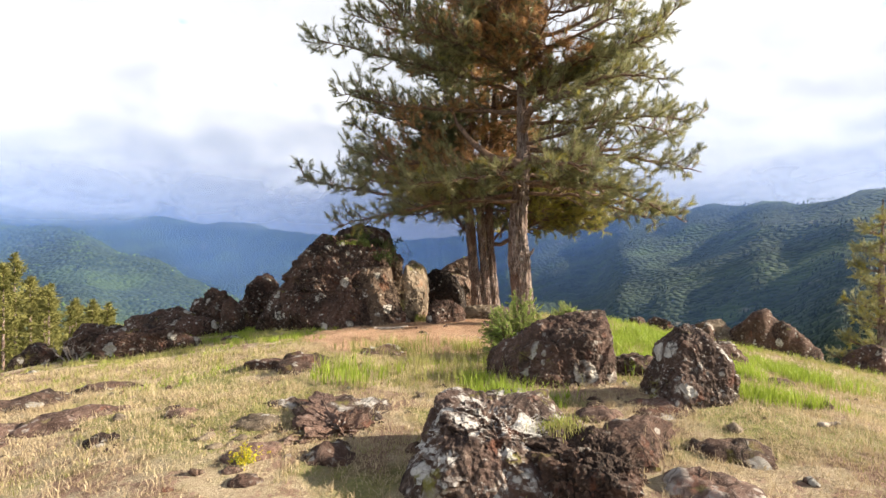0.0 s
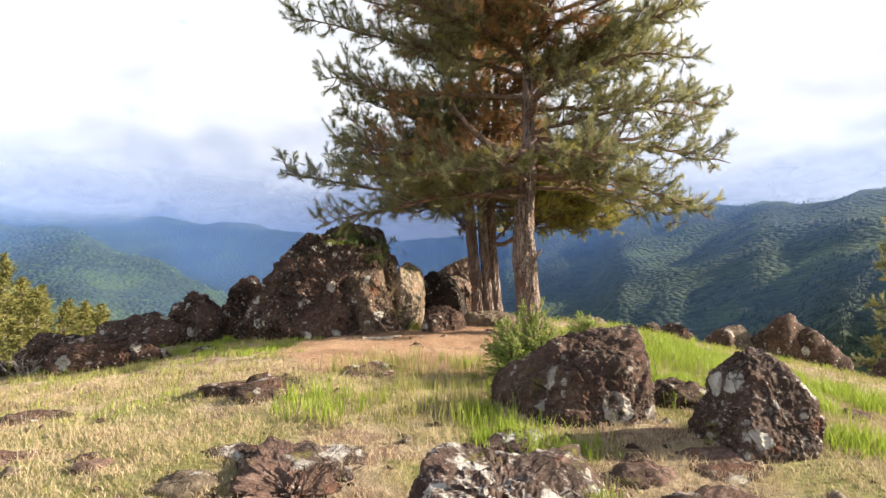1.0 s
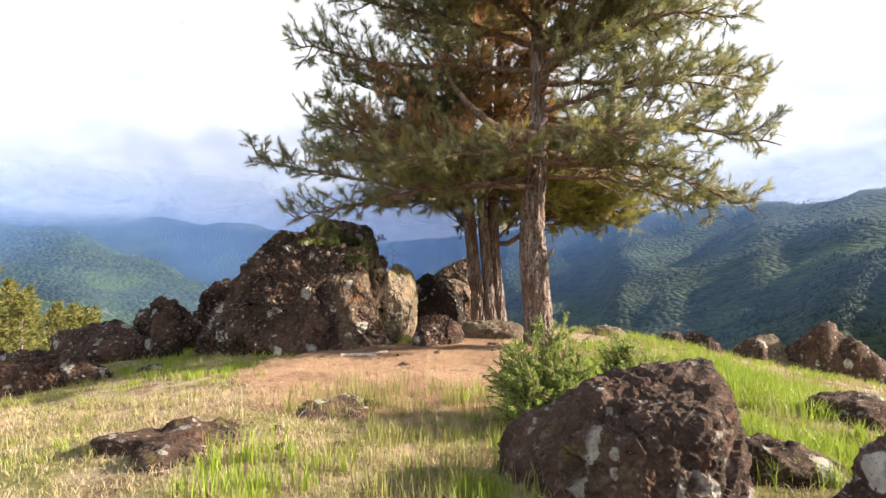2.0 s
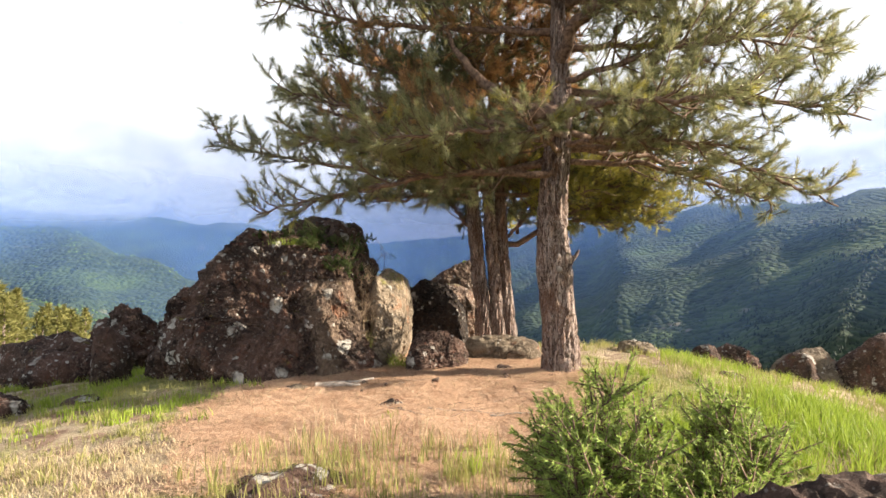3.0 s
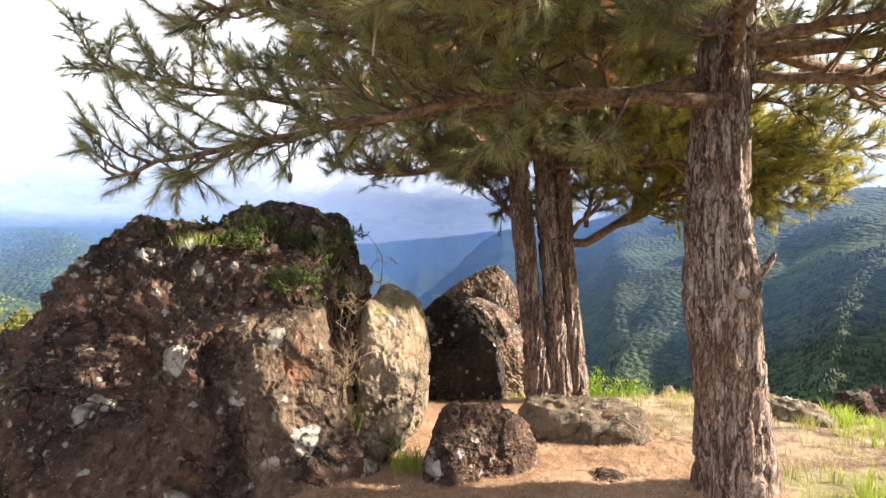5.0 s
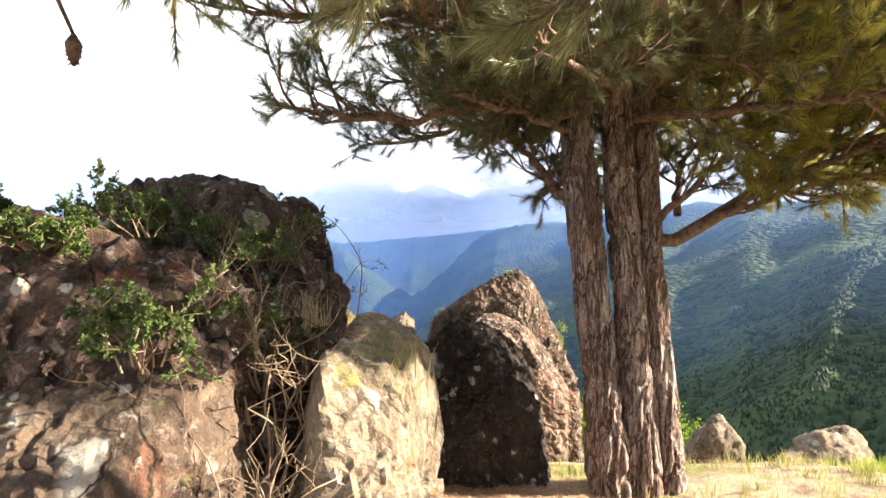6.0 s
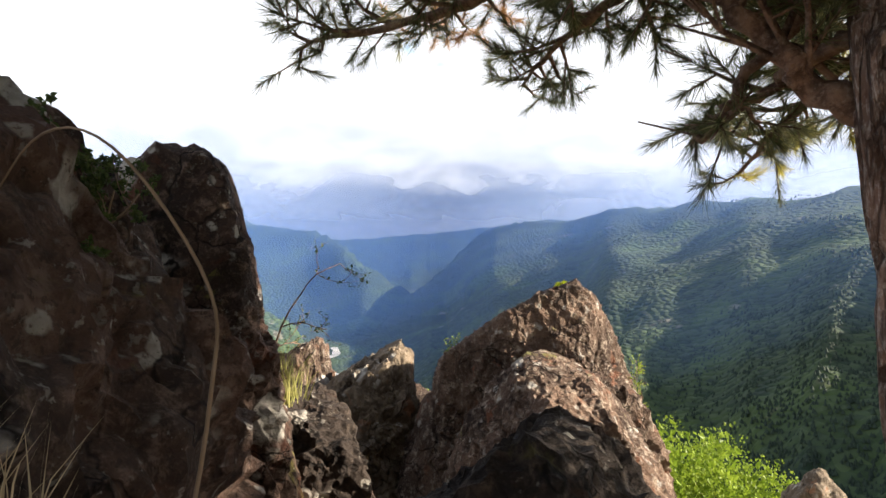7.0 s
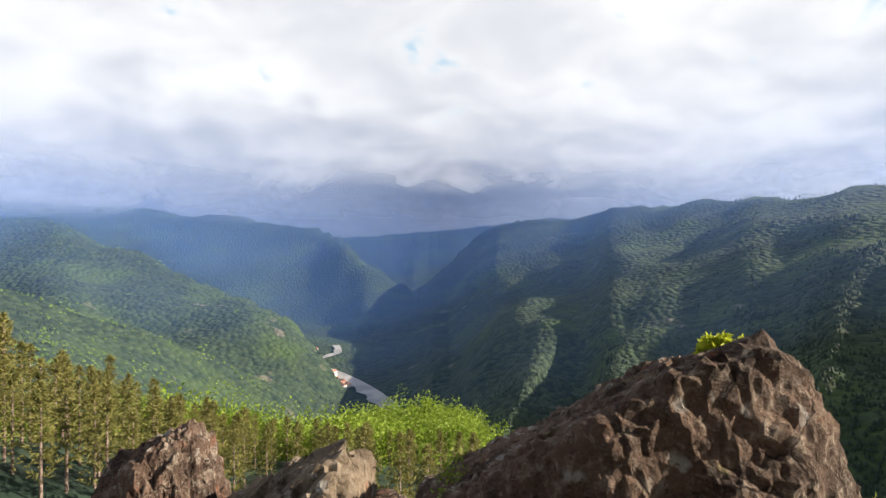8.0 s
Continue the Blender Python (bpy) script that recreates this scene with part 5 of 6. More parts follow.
for k in range(6):
    a = radians(-48 + 17 * k + RS.uniform(-5, 5))
    o = np.array([math.cos(a), math.sin(a), 0]) * RS.uniform(1.5, 2.4)
    c = np.array([1.2, 14.4, 2.75 + 0.07 * k])
    rear_limbs.append(([c, c + o * 0.5 + (0, 0, 0.10), c + o + (0, 0, RS.uniform(-0.55, -0.1))], 0.032, 0.85, {"start": 0.22}))
for k in range(6):
    a = radians(62 + 14 * k + RS.uniform(-4, 4))
    o = np.array([math.cos(a), math.sin(a), 0]) * RS.uniform(1.6, 2.3)
    c = np.array([0.95, 14.5, 2.85 + 0.10 * k])
    rear_limbs.append(([c, c + o * 0.5 + (0, 0, 0.12), c + o + (0, 0, 0.10)], 0.032, 0.8, {"start": 0.2}))
rear_limbs += [
    ([(1.15, 14.45, 2.3), (1.32, 15.2, 2.38), (1.42, 16.0, 2.2), (1.46, 16.6, 2.0)], 0.04, 0.6),
    ([(1.3, 14.5, 1.75), (1.6, 14.3, 2.1), (1.9, 14.2, 2.35), (2.2, 14.1, 2.4)], 0.03, 0.6),
    ([(1.45, 14.5, 1.8), (1.6, 14.8, 2.2), (1.8, 15.0, 2.4), (2.1, 15.2, 2.5)], 0.03, 0.6),
]
for k in range(8):
    a = radians(-75 + 24 * k + RS.uniform(-6, 6))
    o = np.array([math.cos(a), math.sin(a), 0]) * RS.uniform(0.8, 1.5)
    c = np.array([1.05, 14.35, 2.62 + 0.045 * (k * 7 % 16)])
    rear_limbs.append(([c, c + o * 0.5 + (0, 0, 0.06), c + o + (0, 0, RS.uniform(-0.1, 0.25))], 0.026, 0.7, {"start": 0.15}))
pine("pine_tree", "three-stemmed pine with dark and browned needles", (1.1, 14.4, at(1.1, 14.4) - 0.05),
     [([(0.88, 14.28, -0.15), (0.81, 14.28, 0.6), (0.71, 14.28, 1.6), (0.64, 14.32, 2.8), (0.68, 14.35, 4.5), (0.75, 14.3, 8.8)], [0.165, 0.122, 0.115, 0.110, 0.09, 0.015]),
      ([(1.11, 14.30, -0.15), (1.06, 14.30, 0.6), (0.98, 14.29, 1.6), (0.93, 14.32, 2.8), (1.05, 14.45, 4.5), (1.15, 14.45, 7.8)], [0.135, 0.108, 0.103, 0.100, 0.085, 0.015]),
      ([(1.31, 14.36, -0.15), (1.26, 14.36, 0.6), (1.175, 14.36, 1.6), (1.15, 14.38, 2.8), (1.25, 14.4, 4.5), (1.45, 14.6, 8.2)], [0.13, 0.098, 0.092, 0.090, 0.08, 0.015])],
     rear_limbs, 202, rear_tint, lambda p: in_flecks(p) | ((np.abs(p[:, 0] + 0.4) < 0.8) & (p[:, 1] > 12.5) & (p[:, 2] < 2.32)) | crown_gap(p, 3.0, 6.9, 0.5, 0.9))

# ---- juniper and other low growth ----
def bush(name, label, x, y, z, width, height, seed, stems, leaf, stem_mat=LIMB, count=48, length=0.038, wide=0.0048, upright=0.9, ln=0.30):
    """A bushy evergreen: many rising stems with short needles along their shoots."""
    rs = np.random.RandomState(seed)
    thing = tagged(new(name), label, "shrub")
    thing.location = (x, y, z)
    twigs, ends = Soup(), []
    for k in range(stems):
        a = rs.uniform(0, 2 * math.pi)
        r = width / 2 * math.sqrt(rs.uniform(0.02, 1))
        h = height * rs.uniform(0.55, 1.05) * (1 - 0.55 * (r / (width / 2)) ** 2)
        o = np.array([math.cos(a), math.sin(a), 0])
        path = spline([o * r * 0.15, o * r * 0.65 + (0, 0, h * 0.45), o * r + (0, 0, h)], 9)
        twigs.add(*tube(path, np.linspace(0.014, 0.004, 9), 4))
        boughs(path, rs, twigs, ends, ln, 0.05, 0.12, upright)
    child("stems", twigs.mesh("stems", stem_mat), thing, kind="stuff")
    p, d = np.array([e[0] for e in ends]), np.array([e[1] for e in ends])
    child("foliage", mesh_np("foliage", *needle_tufts(p, d, seed + 1, count, length, wide, (35, 75), 0.12), leaf, False), thing, kind="stuff")
    return thing


bush("juniper_bush", "dense green juniper bush beside the dark boulder", 0.90, 7.3, at(0.90, 7.3) - 0.03, 0.95, 0.78, 301, 24, JUNIPER)
bush("juniper_bush", "smaller green juniper bush in bright grass", 1.68, 7.4, at(1.68, 7.4) - 0.03, 0.6, 0.64, 303, 14, JUNIPER)
bush("juniper_bush", "low spreading juniper on the green sward", 1.35, 6.95, at(1.35, 6.95) - 0.03, 0.6, 0.34, 305, 14, JUNIPER)


def leaves(p, d, seed, size):
    """Small folded leaves, two triangles each."""
    rs = np.random.RandomState(seed)
    m = len(p)
    s = np.cross(d, rs.normal(size=(m, 3)))
    s /= np.linalg.norm(s, axis=1)[:, None] + 1e-9
    k = size * rs.uniform(0.6, 1.25, (m, 1))
    up = np.cross(s, d) * k * 0.15
    v = np.stack([p, p + d * k * 0.5 + s * k * 0.32 + up, p + d * k, p + d * k * 0.5 - s * k * 0.32 + up], 1).reshape(-1, 3)
    i = np.arange(m)[:, None] * 4
    return v, np.concatenate([i + np.array([[0, 1, 2]]), i + np.array([[0, 2, 3]])])


def shrub(name, label, x, y, z, width, height, seed, stems, leaf_mat=None, leaf_size=0.035, leaf_count=14, thick=0.008, lean=(0, 0), stem_mat=STEM, category="shrub"):
    """A loose shrub of forking stems, leafy or bare."""
    rs = np.random.RandomState(seed)
    thing = tagged(new(name), label, category)
    thing.location = (x, y, z)
    wood, pts, dirs = Soup(), [], []

    def grow(p, d, ln, r, depth):
        q = [p]
        for _ in range(4):
            d = unit(d + rs.normal(size=3) * 0.22 + np.array([0, 0, 0.05]))
            q.append(q[-1] + d * ln / 4)
        wood.add(*tube(np.array(q), np.linspace(r, r * 0.6, 5), 5 if depth < 2 else 3))
        if depth >= 2:
            for _ in range(leaf_count):
                s = rs.uniform(0, 4)
                i = min(int(s), 3)
                pts.append(q[i] + (q[i + 1] - q[i]) * (s - i))
                dirs.append(unit(d * 0.4 + rs.normal(size=3)))
        if depth < 3:
            for _ in range(rs.randint(2, 4)):
                i = rs.randint(1, 5)
                grow(q[i], unit(d + rs.normal(size=3) * 0.75), ln * rs.uniform(0.5, 0.8), r * 0.6, depth + 1)

    for k in range(stems):
        a = rs.uniform(0, 2 * math.pi)
        o = np.array([math.cos(a), math.sin(a), 0]) * width / 2
        grow(o * rs.uniform(0, 0.35), unit(o * rs.uniform(0.2, 1.3) + np.array([lean[0], lean[1], height])), height * rs.uniform(0.4, 0.62), thick, 0)
    child("stems", wood.mesh("stems", stem_mat), thing, kind="stuff")
    if leaf_mat:
        child("foliage", mesh_np("foliage", *leaves(np.array(pts), np.array(dirs), seed, leaf_size), leaf_mat, False), thing, kind="stuff")
    return thing


# growth on and between the boulders
cane = tagged(new("bramble_cane", mesh_np("bramble_cane", *tube(spline([(-1.45, 14.25, 1.62), (-1.22, 14.1, 1.78), (-1.02, 14.0, 1.74), (-0.84, 13.96, 1.50), (-0.83, 13.94, 1.3), (-0.88, 13.9, 0.9), (-0.95, 13.88, 0.2), (-0.98, 13.9, -0.15)], 40), np.linspace(0.002, 0.005, 40), 6), STEM)), "long bare arching bramble cane beside the rocks", "stem")
for k, (bx, by, bz, w, h, st) in enumerate(((-0.98, 12.2, 0.25, 0.25, 1.0, 6), (-1.0, 12.45, 0.6, 0.3, 0.9, 6), (-1.1, 12.75, 0.95, 0.4, 0.7, 5), (-1.25, 12.5, 1.1, 0.4, 0.45, 4))):
    shrub("dead_shrub", "bare tangled dry shrub between the boulders", bx, by, bz, w, h, 311 + k, st, None, thick=0.0075, lean=(0.0, -0.12))
for k, (bx, by, bz, w, h, st) in enumerate(((-1.75, 13.1, 1.62, 0.9, 0.4, 12), (-2.3, 12.5, 1.68, 1.1, 0.16, 14), (-1.3, 13.4, 1.35, 0.7, 0.55, 10), (-1.15, 12.75, 1.0, 0.5, 0.5, 8), (-1.75, 12.3, 1.56, 0.8, 0.2, 12), (-1.5, 14.6, 1.55, 0.6, 0.4, 8), (-1.25, 12.0, 1.2, 0.4, 0.35, 7))):
    shrub("bramble", "dark leafy bramble growing over the boulder", bx, by, bz, w, h, 341 + k, st, LEAF_DARK, 0.019, 26, 0.004)
shrub("sapling", "thin leafless sapling on the cliff edge", -1.42, 16.42, 0.85, 0.08, 0.8, 323, 1, LEAF_DARK, 0.022, 6, 0.008, (0.14, 0), LIMB, "tree")
shrub("seedling", "bright yellow-green seedling on top of the crag", 0.67, 17.9, 1.17, 0.09, 0.085, 325, 7, SEEDLING, 0.026, 9, 0.003)
shrub("flowering_weed", "spindly pale weed growing from a rock crevice", 1.35, 18.0, 0.1, 0.2, 0.42, 327, 4, LEAF, 0.02, 5, 0.004)
shrub("flowering_weed", "spindly pale weed growing from a rock crevice", -0.15, 18.2, 0.45, 0.12, 0.3, 329, 3, LEAF, 0.02, 5, 0.004)
shrub("dead_branch", "bleached dead branches heaped against a rock", -6.0, 10.6, at(-6.0, 10.6), 1.0, 0.5, 331, 8, None, thick=0.018, lean=(0.4, 0.0), stem_mat=DEADWOOD, category="branch")
shrub("dead_branch", "bleached dead branches heaped against a rock", -6.6, 10.3, at(-6.6, 10.3), 1.0, 0.5, 333, 8, None, thick=0.016, lean=(-0.3, 0.0), stem_mat=DEADWOOD, category="branch")
shrub("yellow_flower", "small yellow-flowered herb in the dry grass", -1.28, 3.72, at(-1.28, 3.72), 0.28, 0.17, 335, 12, PETAL, 0.013, 2, 0.002, stem_mat=GRASS_GREEN, category="flower")


def stick(x, y, length, r, turn, label, seed, mat=DEADWOOD):
    rs = np.random.RandomState(seed)
    t = radians(turn)
    n = 9
    s = np.linspace(-0.5, 0.5, n) * length
    px, py = x + s * math.cos(t) + rs.normal(size=n) * 0.012, y + s * math.sin(t) + rs.normal(size=n) * 0.012
    pz = land(px, py) + r * 0.8
    v, f = tube(np.stack([px - x, py - y, pz - pz[0]], 1), np.linspace(r, r * 0.55, n), 7)
    ob = new("fallen_stick", mesh_np("fallen_stick", v, f, mat))
    ob.location = (x, y, float(pz[0]))
    return tagged(ob, label, "stick")


stick(-0.95, 11.05, 0.62, 0.028, 24, "bleached fallen stick on the needle bed", 341)
stick(-1.05, 10.85, 0.5, 0.034, 6, "grey fallen stick on the needle bed", 343)
stick(2.9, 4.35, 0.2, 0.022, 15, "short pale broken stick in dry grass", 345)
stick(0.35, 9.7, 0.7, 0.008, -8, "thin fallen twig on the needle bed", 347)
stick(0.75, 9.6, 0.35, 0.010, 8, "thin fallen twig on the needle bed", 349)
stick(-0.2, 9.6, 0.4, 0.007, -30, "thin fallen twig on the needle bed", 351)
for k in range(9):
    rs = np.random.RandomState(400 + k)
    stick(rs.uniform(-1.8, 1.4), rs.uniform(8.8, 12.6), rs.uniform(0.2, 0.5), 0.006, rs.uniform(0, 180), "thin fallen twig on the needle bed", 360 + k, LIMB)

# ---- grass ----


def bed(x, y):
    """How far a place lies inside the bed of fallen needles (below 1: inside)."""
    return ((x + 0.25) / 2.1) ** 2 + ((y - 11.2) / 3.6) ** 2 + 0.5 * fbm(np.stack([x, y, 0 * x], 1) * 1.3, 3, 77)


def blades(x, y, height, seed, width=0.006, lean=0.5):
    """Bent blades of grass rooted at x, y."""
    rs = np.random.RandomState(seed)
    m = len(x)
    z = land(x, y) - 0.01
    a = rs.uniform(0, 2 * math.pi, m)
    w = np.stack([np.cos(a), np.sin(a), 0 * a], 1) * (width * rs.uniform(0.6, 1.3, m))[:, None]
    b = rs.uniform(0, 2 * math.pi, m)
    o = np.stack([np.cos(b), np.sin(b), 0 * b], 1) * (height * lean * rs.uniform(0.1, 1.1, m))[:, None]
    p = np.stack([x, y, z], 1)
    up = np.stack([0 * x, 0 * x, height], 1)
    v = np.stack([p - w, p + w, p + up * 0.55 + o * 0.3 - w * 0.7, p + up * 0.55 + o * 0.3 + w * 0.7, p + up + o], 1).reshape(-1, 3)
    i = np.arange(m)[:, None] * 5
    return v, np.concatenate([i + np.array([[0, 1, 3]]), i + np.array([[0, 3, 2]]), i + np.array([[2, 3, 4]])])


def tuft(label, mat, x, y, z, spread, n, height, seed, lean=0.7):
    """A clump of grass on a ledge or in a crevice."""
    rs = np.random.RandomState(seed)
    px, py = rs.normal(size=n) * spread, rs.normal(size=n) * spread
    v, f = blades(px, py, height * rs.uniform(0.5, 1.1, n), seed, 0.0028, lean)
    v[:, 2] -= np.repeat(land(px, py), 5)
    ob = new("grass_tuft", mesh_np("grass_tuft", v, f, mat, False))
    ob.location = (x, y, z)
    return tagged(ob, label, "grass", kind="stuff")


def sow(rs, n, x0, x1, y0, y1, clump, keep):
    """Places of blades in clumps, thinned by keep(x, y) -> 0..1."""
    k = max(1, n // clump)
    cx, cy = rs.uniform(x0, x1, k), rs.uniform(y0, y1, k)
    ok = rs.uniform(0, 1, k) < keep(cx, cy)
    cx, cy = cx[ok], cy[ok]
    s = rs.uniform(0.02, 0.09, len(cx))
    x = np.repeat(cx, clump) + rs.normal(size=len(cx) * clump) * np.repeat(s, clump)
    y = np.repeat(cy, clump) + rs.normal(size=len(cx) * clump) * np.repeat(s, clump)
    return x, y, np.repeat(rs.uniform(0.55, 1.3, len(cx)), clump) * rs.uniform(0.6, 1.1, len(x))


def patch(x, y, scale, seed, lo, hi):
    return np.clip((fbm(np.stack([x, y, 0 * x], 1) * scale, 3, seed) - lo) / (hi - lo), 0, 1)


def grass(name, label, mat, parts, seed):
    rs = np.random.RandomState(seed)
    soup = Soup()
    for n, box, clump, height, width, lean, keep in parts:
        x, y, k = sow(rs, n, *box, clump, keep)
        if len(x):
            soup.add(*blades(x, y, height * k, seed + n % 97, width, lean))
    return tagged(new(name, soup.mesh(name, mat, False)), label, "grass", kind="stuff")


def off_bed(x, y):
    return np.clip((bed(x, y) - 0.85) / 0.3, 0, 1)


grass("grass", "lush bright green grass tufts", GRASS_GREEN, [
    (64000, (1.4, 6.5, 6.4, 14.0), 22, 0.17, 0.0045, 0.6, lambda x, y: off_bed(x, y) * (0.10 + patch(x, y, 0.9, 3, -0.05, 0.25)) * np.clip((x - 1.2 - 0.1 * (y - 7)) / 0.8, 0, 1) * np.clip(1.6 - ((x - 3.0) / 2.0) ** 2 - ((y - 8.6) / 2.6) ** 2, 0.04, 1)),
    (22000, (0.2, 3.4, 4.8, 6.9), 20, 0.15, 0.004, 0.6, lambda x, y: patch(x, y, 1.1, 5, -0.2, 0.2) * 0.8),
    (12000, (-7.0, -1.6, 9.3, 13.5), 18, 0.12, 0.0045, 0.6, lambda x, y: off_bed(x, y) * (0.06 + patch(x, y, 0.9, 7, -0.05, 0.25)) * np.clip((y - 9.2 + 0.25 * (x + 4)) / 1.2, 0, 1)),
    (4500, (-1.4, 1.4, 5.6, 8.3), 26, 0.19, 0.004, 0.45, lambda x, y: patch(x, y, 1.0, 9, -0.05, 0.3)),
    (9000, (-5.5, 0.5, 5.0, 9.5), 16, 0.07, 0.004, 0.6, lambda x, y: patch(x, y, 0.7, 11, 0.0, 0.3)),
    (9000, (3.0, 9.5, 12.0, 16.2), 18, 0.16, 0.005, 0.6, lambda x, y: patch(x, y, 0.7, 13, -0.1, 0.2)),
    (6000, (-9.5, -5.0, 13.0, 17.0), 18, 0.16, 0.005, 0.6, lambda x, y: patch(x, y, 0.7, 15, -0.2, 0.2)),
], 501)
grass("grass", "fading yellow-green grass tufts", GRASS_MIXED, [
    (60000, (-7.0, 5.5, 3.0, 10.0), 14, 0.05, 0.003, 0.7, lambda x, y: off_bed(x, y) * patch(x, y, 0.6, 21, -0.2, 0.2)),
    (6000, (-1.6, 1.6, 5.4, 8.6), 20, 0.2, 0.003, 0.4, lambda x, y: patch(x, y, 1.0, 23, -0.1, 0.3)),
    (20000, (2.0, 10.5, 6.0, 16.0), 16, 0.13, 0.004, 0.6, lambda x, y: 0.25 + patch(x, y, 0.6, 25, -0.2, 0.2) + 0 * x),
    (16000, (-9.0, -2.0, 6.5, 14.0), 16, 0.10, 0.004, 0.6, lambda x, y: off_bed(x, y) * patch(x, y, 0.6, 27, -0.3, 0.2)),
    (5000, (-1.5, 2.0, 12.5, 15.4), 14, 0.12, 0.004, 0.5, lambda x, y: 0.25 * off_bed(x, y)),
], 503)
grass("grass", "short dry straw-coloured grass", GRASS_DRY, [
    (190000, (-6.5, 5.5, 2.6, 8.8), 10, 0.055, 0.0026, 1.1, lambda x, y: off_bed(x, y) * (0.35 + patch(x, y, 0.6, 31, -0.2, 0.2))),
    (26000, (2.0, 10.0, 4.0, 16.0), 10, 0.08, 0.0035, 0.8, lambda x, y: 0.3 + patch(x, y, 0.6, 33, -0.2, 0.2)),
    (5000, (-5.0, 4.0, 3.0, 9.5), 7, 0.2, 0.002, 0.5, lambda x, y: patch(x, y, 0.9, 35, 0.0, 0.3)),
    (9000, (-2.4, 2.0, 7.6, 14.2), 6, 0.06, 0.003, 1.0, lambda x, y: 0.4 + 0 * x),
], 505)


for k, (mt, words, x, y, z, sp, n, h) in enumerate((
        (GRASS_MIXED, "green and yellow grass tuft on top of the pale boulder", -0.62, 12.8, 1.0, 0.09, 200, 0.20), (GRASS_DRY, "dry brown grass tuft on top of the pale boulder", -0.52, 12.6, 0.96, 0.05, 110, 0.13),
        (GRASS_MIXED, "yellowing grass tuft in the cleft between boulders", -0.92, 12.2, 0.15, 0.05, 140, 0.32), (GRASS_DRY, "dry straw hanging in the cleft between boulders", -0.97, 12.30, 0.55, 0.06, 80, 0.20),
        (GRASS_DRY, "dry orange grass tuft on the shaded rock wall", -1.16, 13.75, 1.10, 0.07, 160, 0.24),
        (GRASS_MIXED, "green grass tuft on the shaded rock wall", -1.18, 13.6, 0.95, 0.06, 120, 0.22), (GRASS_MIXED, "grass tuft at the foot of the rock column", -1.30, 16.15, 0.72, 0.07, 240, 0.30),
        (GRASS_GREEN, "green grass at the foot of the pale boulder", -0.45, 12.05, 0.0, 0.07, 180, 0.17),
        (GRASS_GREEN, "green herb clump on the great boulder", -2.05, 12.45, 1.60, 0.12, 300, 0.12), (GRASS_MIXED, "dry moss and grass on the rock shelf", 0.75, 3.75, 0.36, 0.10, 420, 0.05), (GRASS_GREEN, "green moss and grass on the rock shelf", 0.70, 3.85, 0.36, 0.07, 300, 0.04))):
    tuft(words, mt, x, y, z, sp, n, h, 520 + k)


def build_litter():
    rs = np.random.RandomState(511)
    m = 150000
    x, y = rs.uniform(-3.0, 2.3, m), rs.uniform(7.2, 14.8, m)
    ok = bed(x, y) < 1.05
    x, y = x[ok], y[ok]
    m = len(x)
    a = rs.uniform(0, 2 * math.pi, m)
    d = np.stack([np.cos(a), np.sin(a), rs.uniform(-0.05, 0.3, m)], 1) * rs.uniform(0.05, 0.10, (m, 1))
    s = np.stack([-np.sin(a), np.cos(a), 0 * a], 1) * 0.0032
    p = np.stack([x, y, land(x, y) + rs.uniform(0.002, 0.014, m)], 1)
    v = np.stack([p - s, p + s, p + d], 1).reshape(-1, 3)
    me = mesh_np("needle_litter", v, np.arange(m * 3).reshape(-1, 3), LITTER, False)
    return tagged(new("needle_litter", me), "fallen brown pine needles on bare ground", "litter", kind="stuff")


build_litter()

# ---- woods below the knoll ----


def conifer_parts(seed, height, spread, n, mat):
    """Meshes of a forest pine: trunk with bare lower part, and a crown of drooping sprays."""
    rs = np.random.RandomState(seed)
    v, f = tube([(0, 0, -1), (rs.normal() * 0.1, 0, height * 0.4), (0, rs.normal() * 0.1, height * 0.97)], [0.20, 0.14, 0.03], 7)
    trunk = mesh_np("trunk", v, f, BARK)
    m = n
    s = rs.uniform(0, 1, m) ** 0.85
    z = height * (0.20 + 0.80 * s)
    lobes = 0.75 + 0.35 * np.sin(s * 34 + seed)
    a = rs.uniform(0, 2 * math.pi, m)
    r = spread * (1 - s) ** 0.62 * lobes * rs.uniform(0.25, 1.0, m) ** 0.6 * (1 + 0.25 * np.sin(3 * a + 9 * s))
    o = np.stack([np.cos(a), np.sin(a), 0 * a], 1)
    p = o * r[:, None] + np.stack([0 * z, 0 * z, z + 0.22 * r], 1)
    d = unit_rows(o + rs.normal(size=(m, 3)) * 0.5 + np.array([0, 0, 0.35]))
    vv, ff = needle_tufts(p, d, seed, 4, 0.6, 0.075, (15, 60), 0.3)
    return trunk, mesh_np("crown", vv, ff, mat, False)


def forest_tree(name, label, meshes, m, group):
    t = tagged(new(name), label, "tree", group)
    child("trunk", meshes[0], t)
    child("crown", meshes[1], t)
    t.matrix_basis = m
    return t


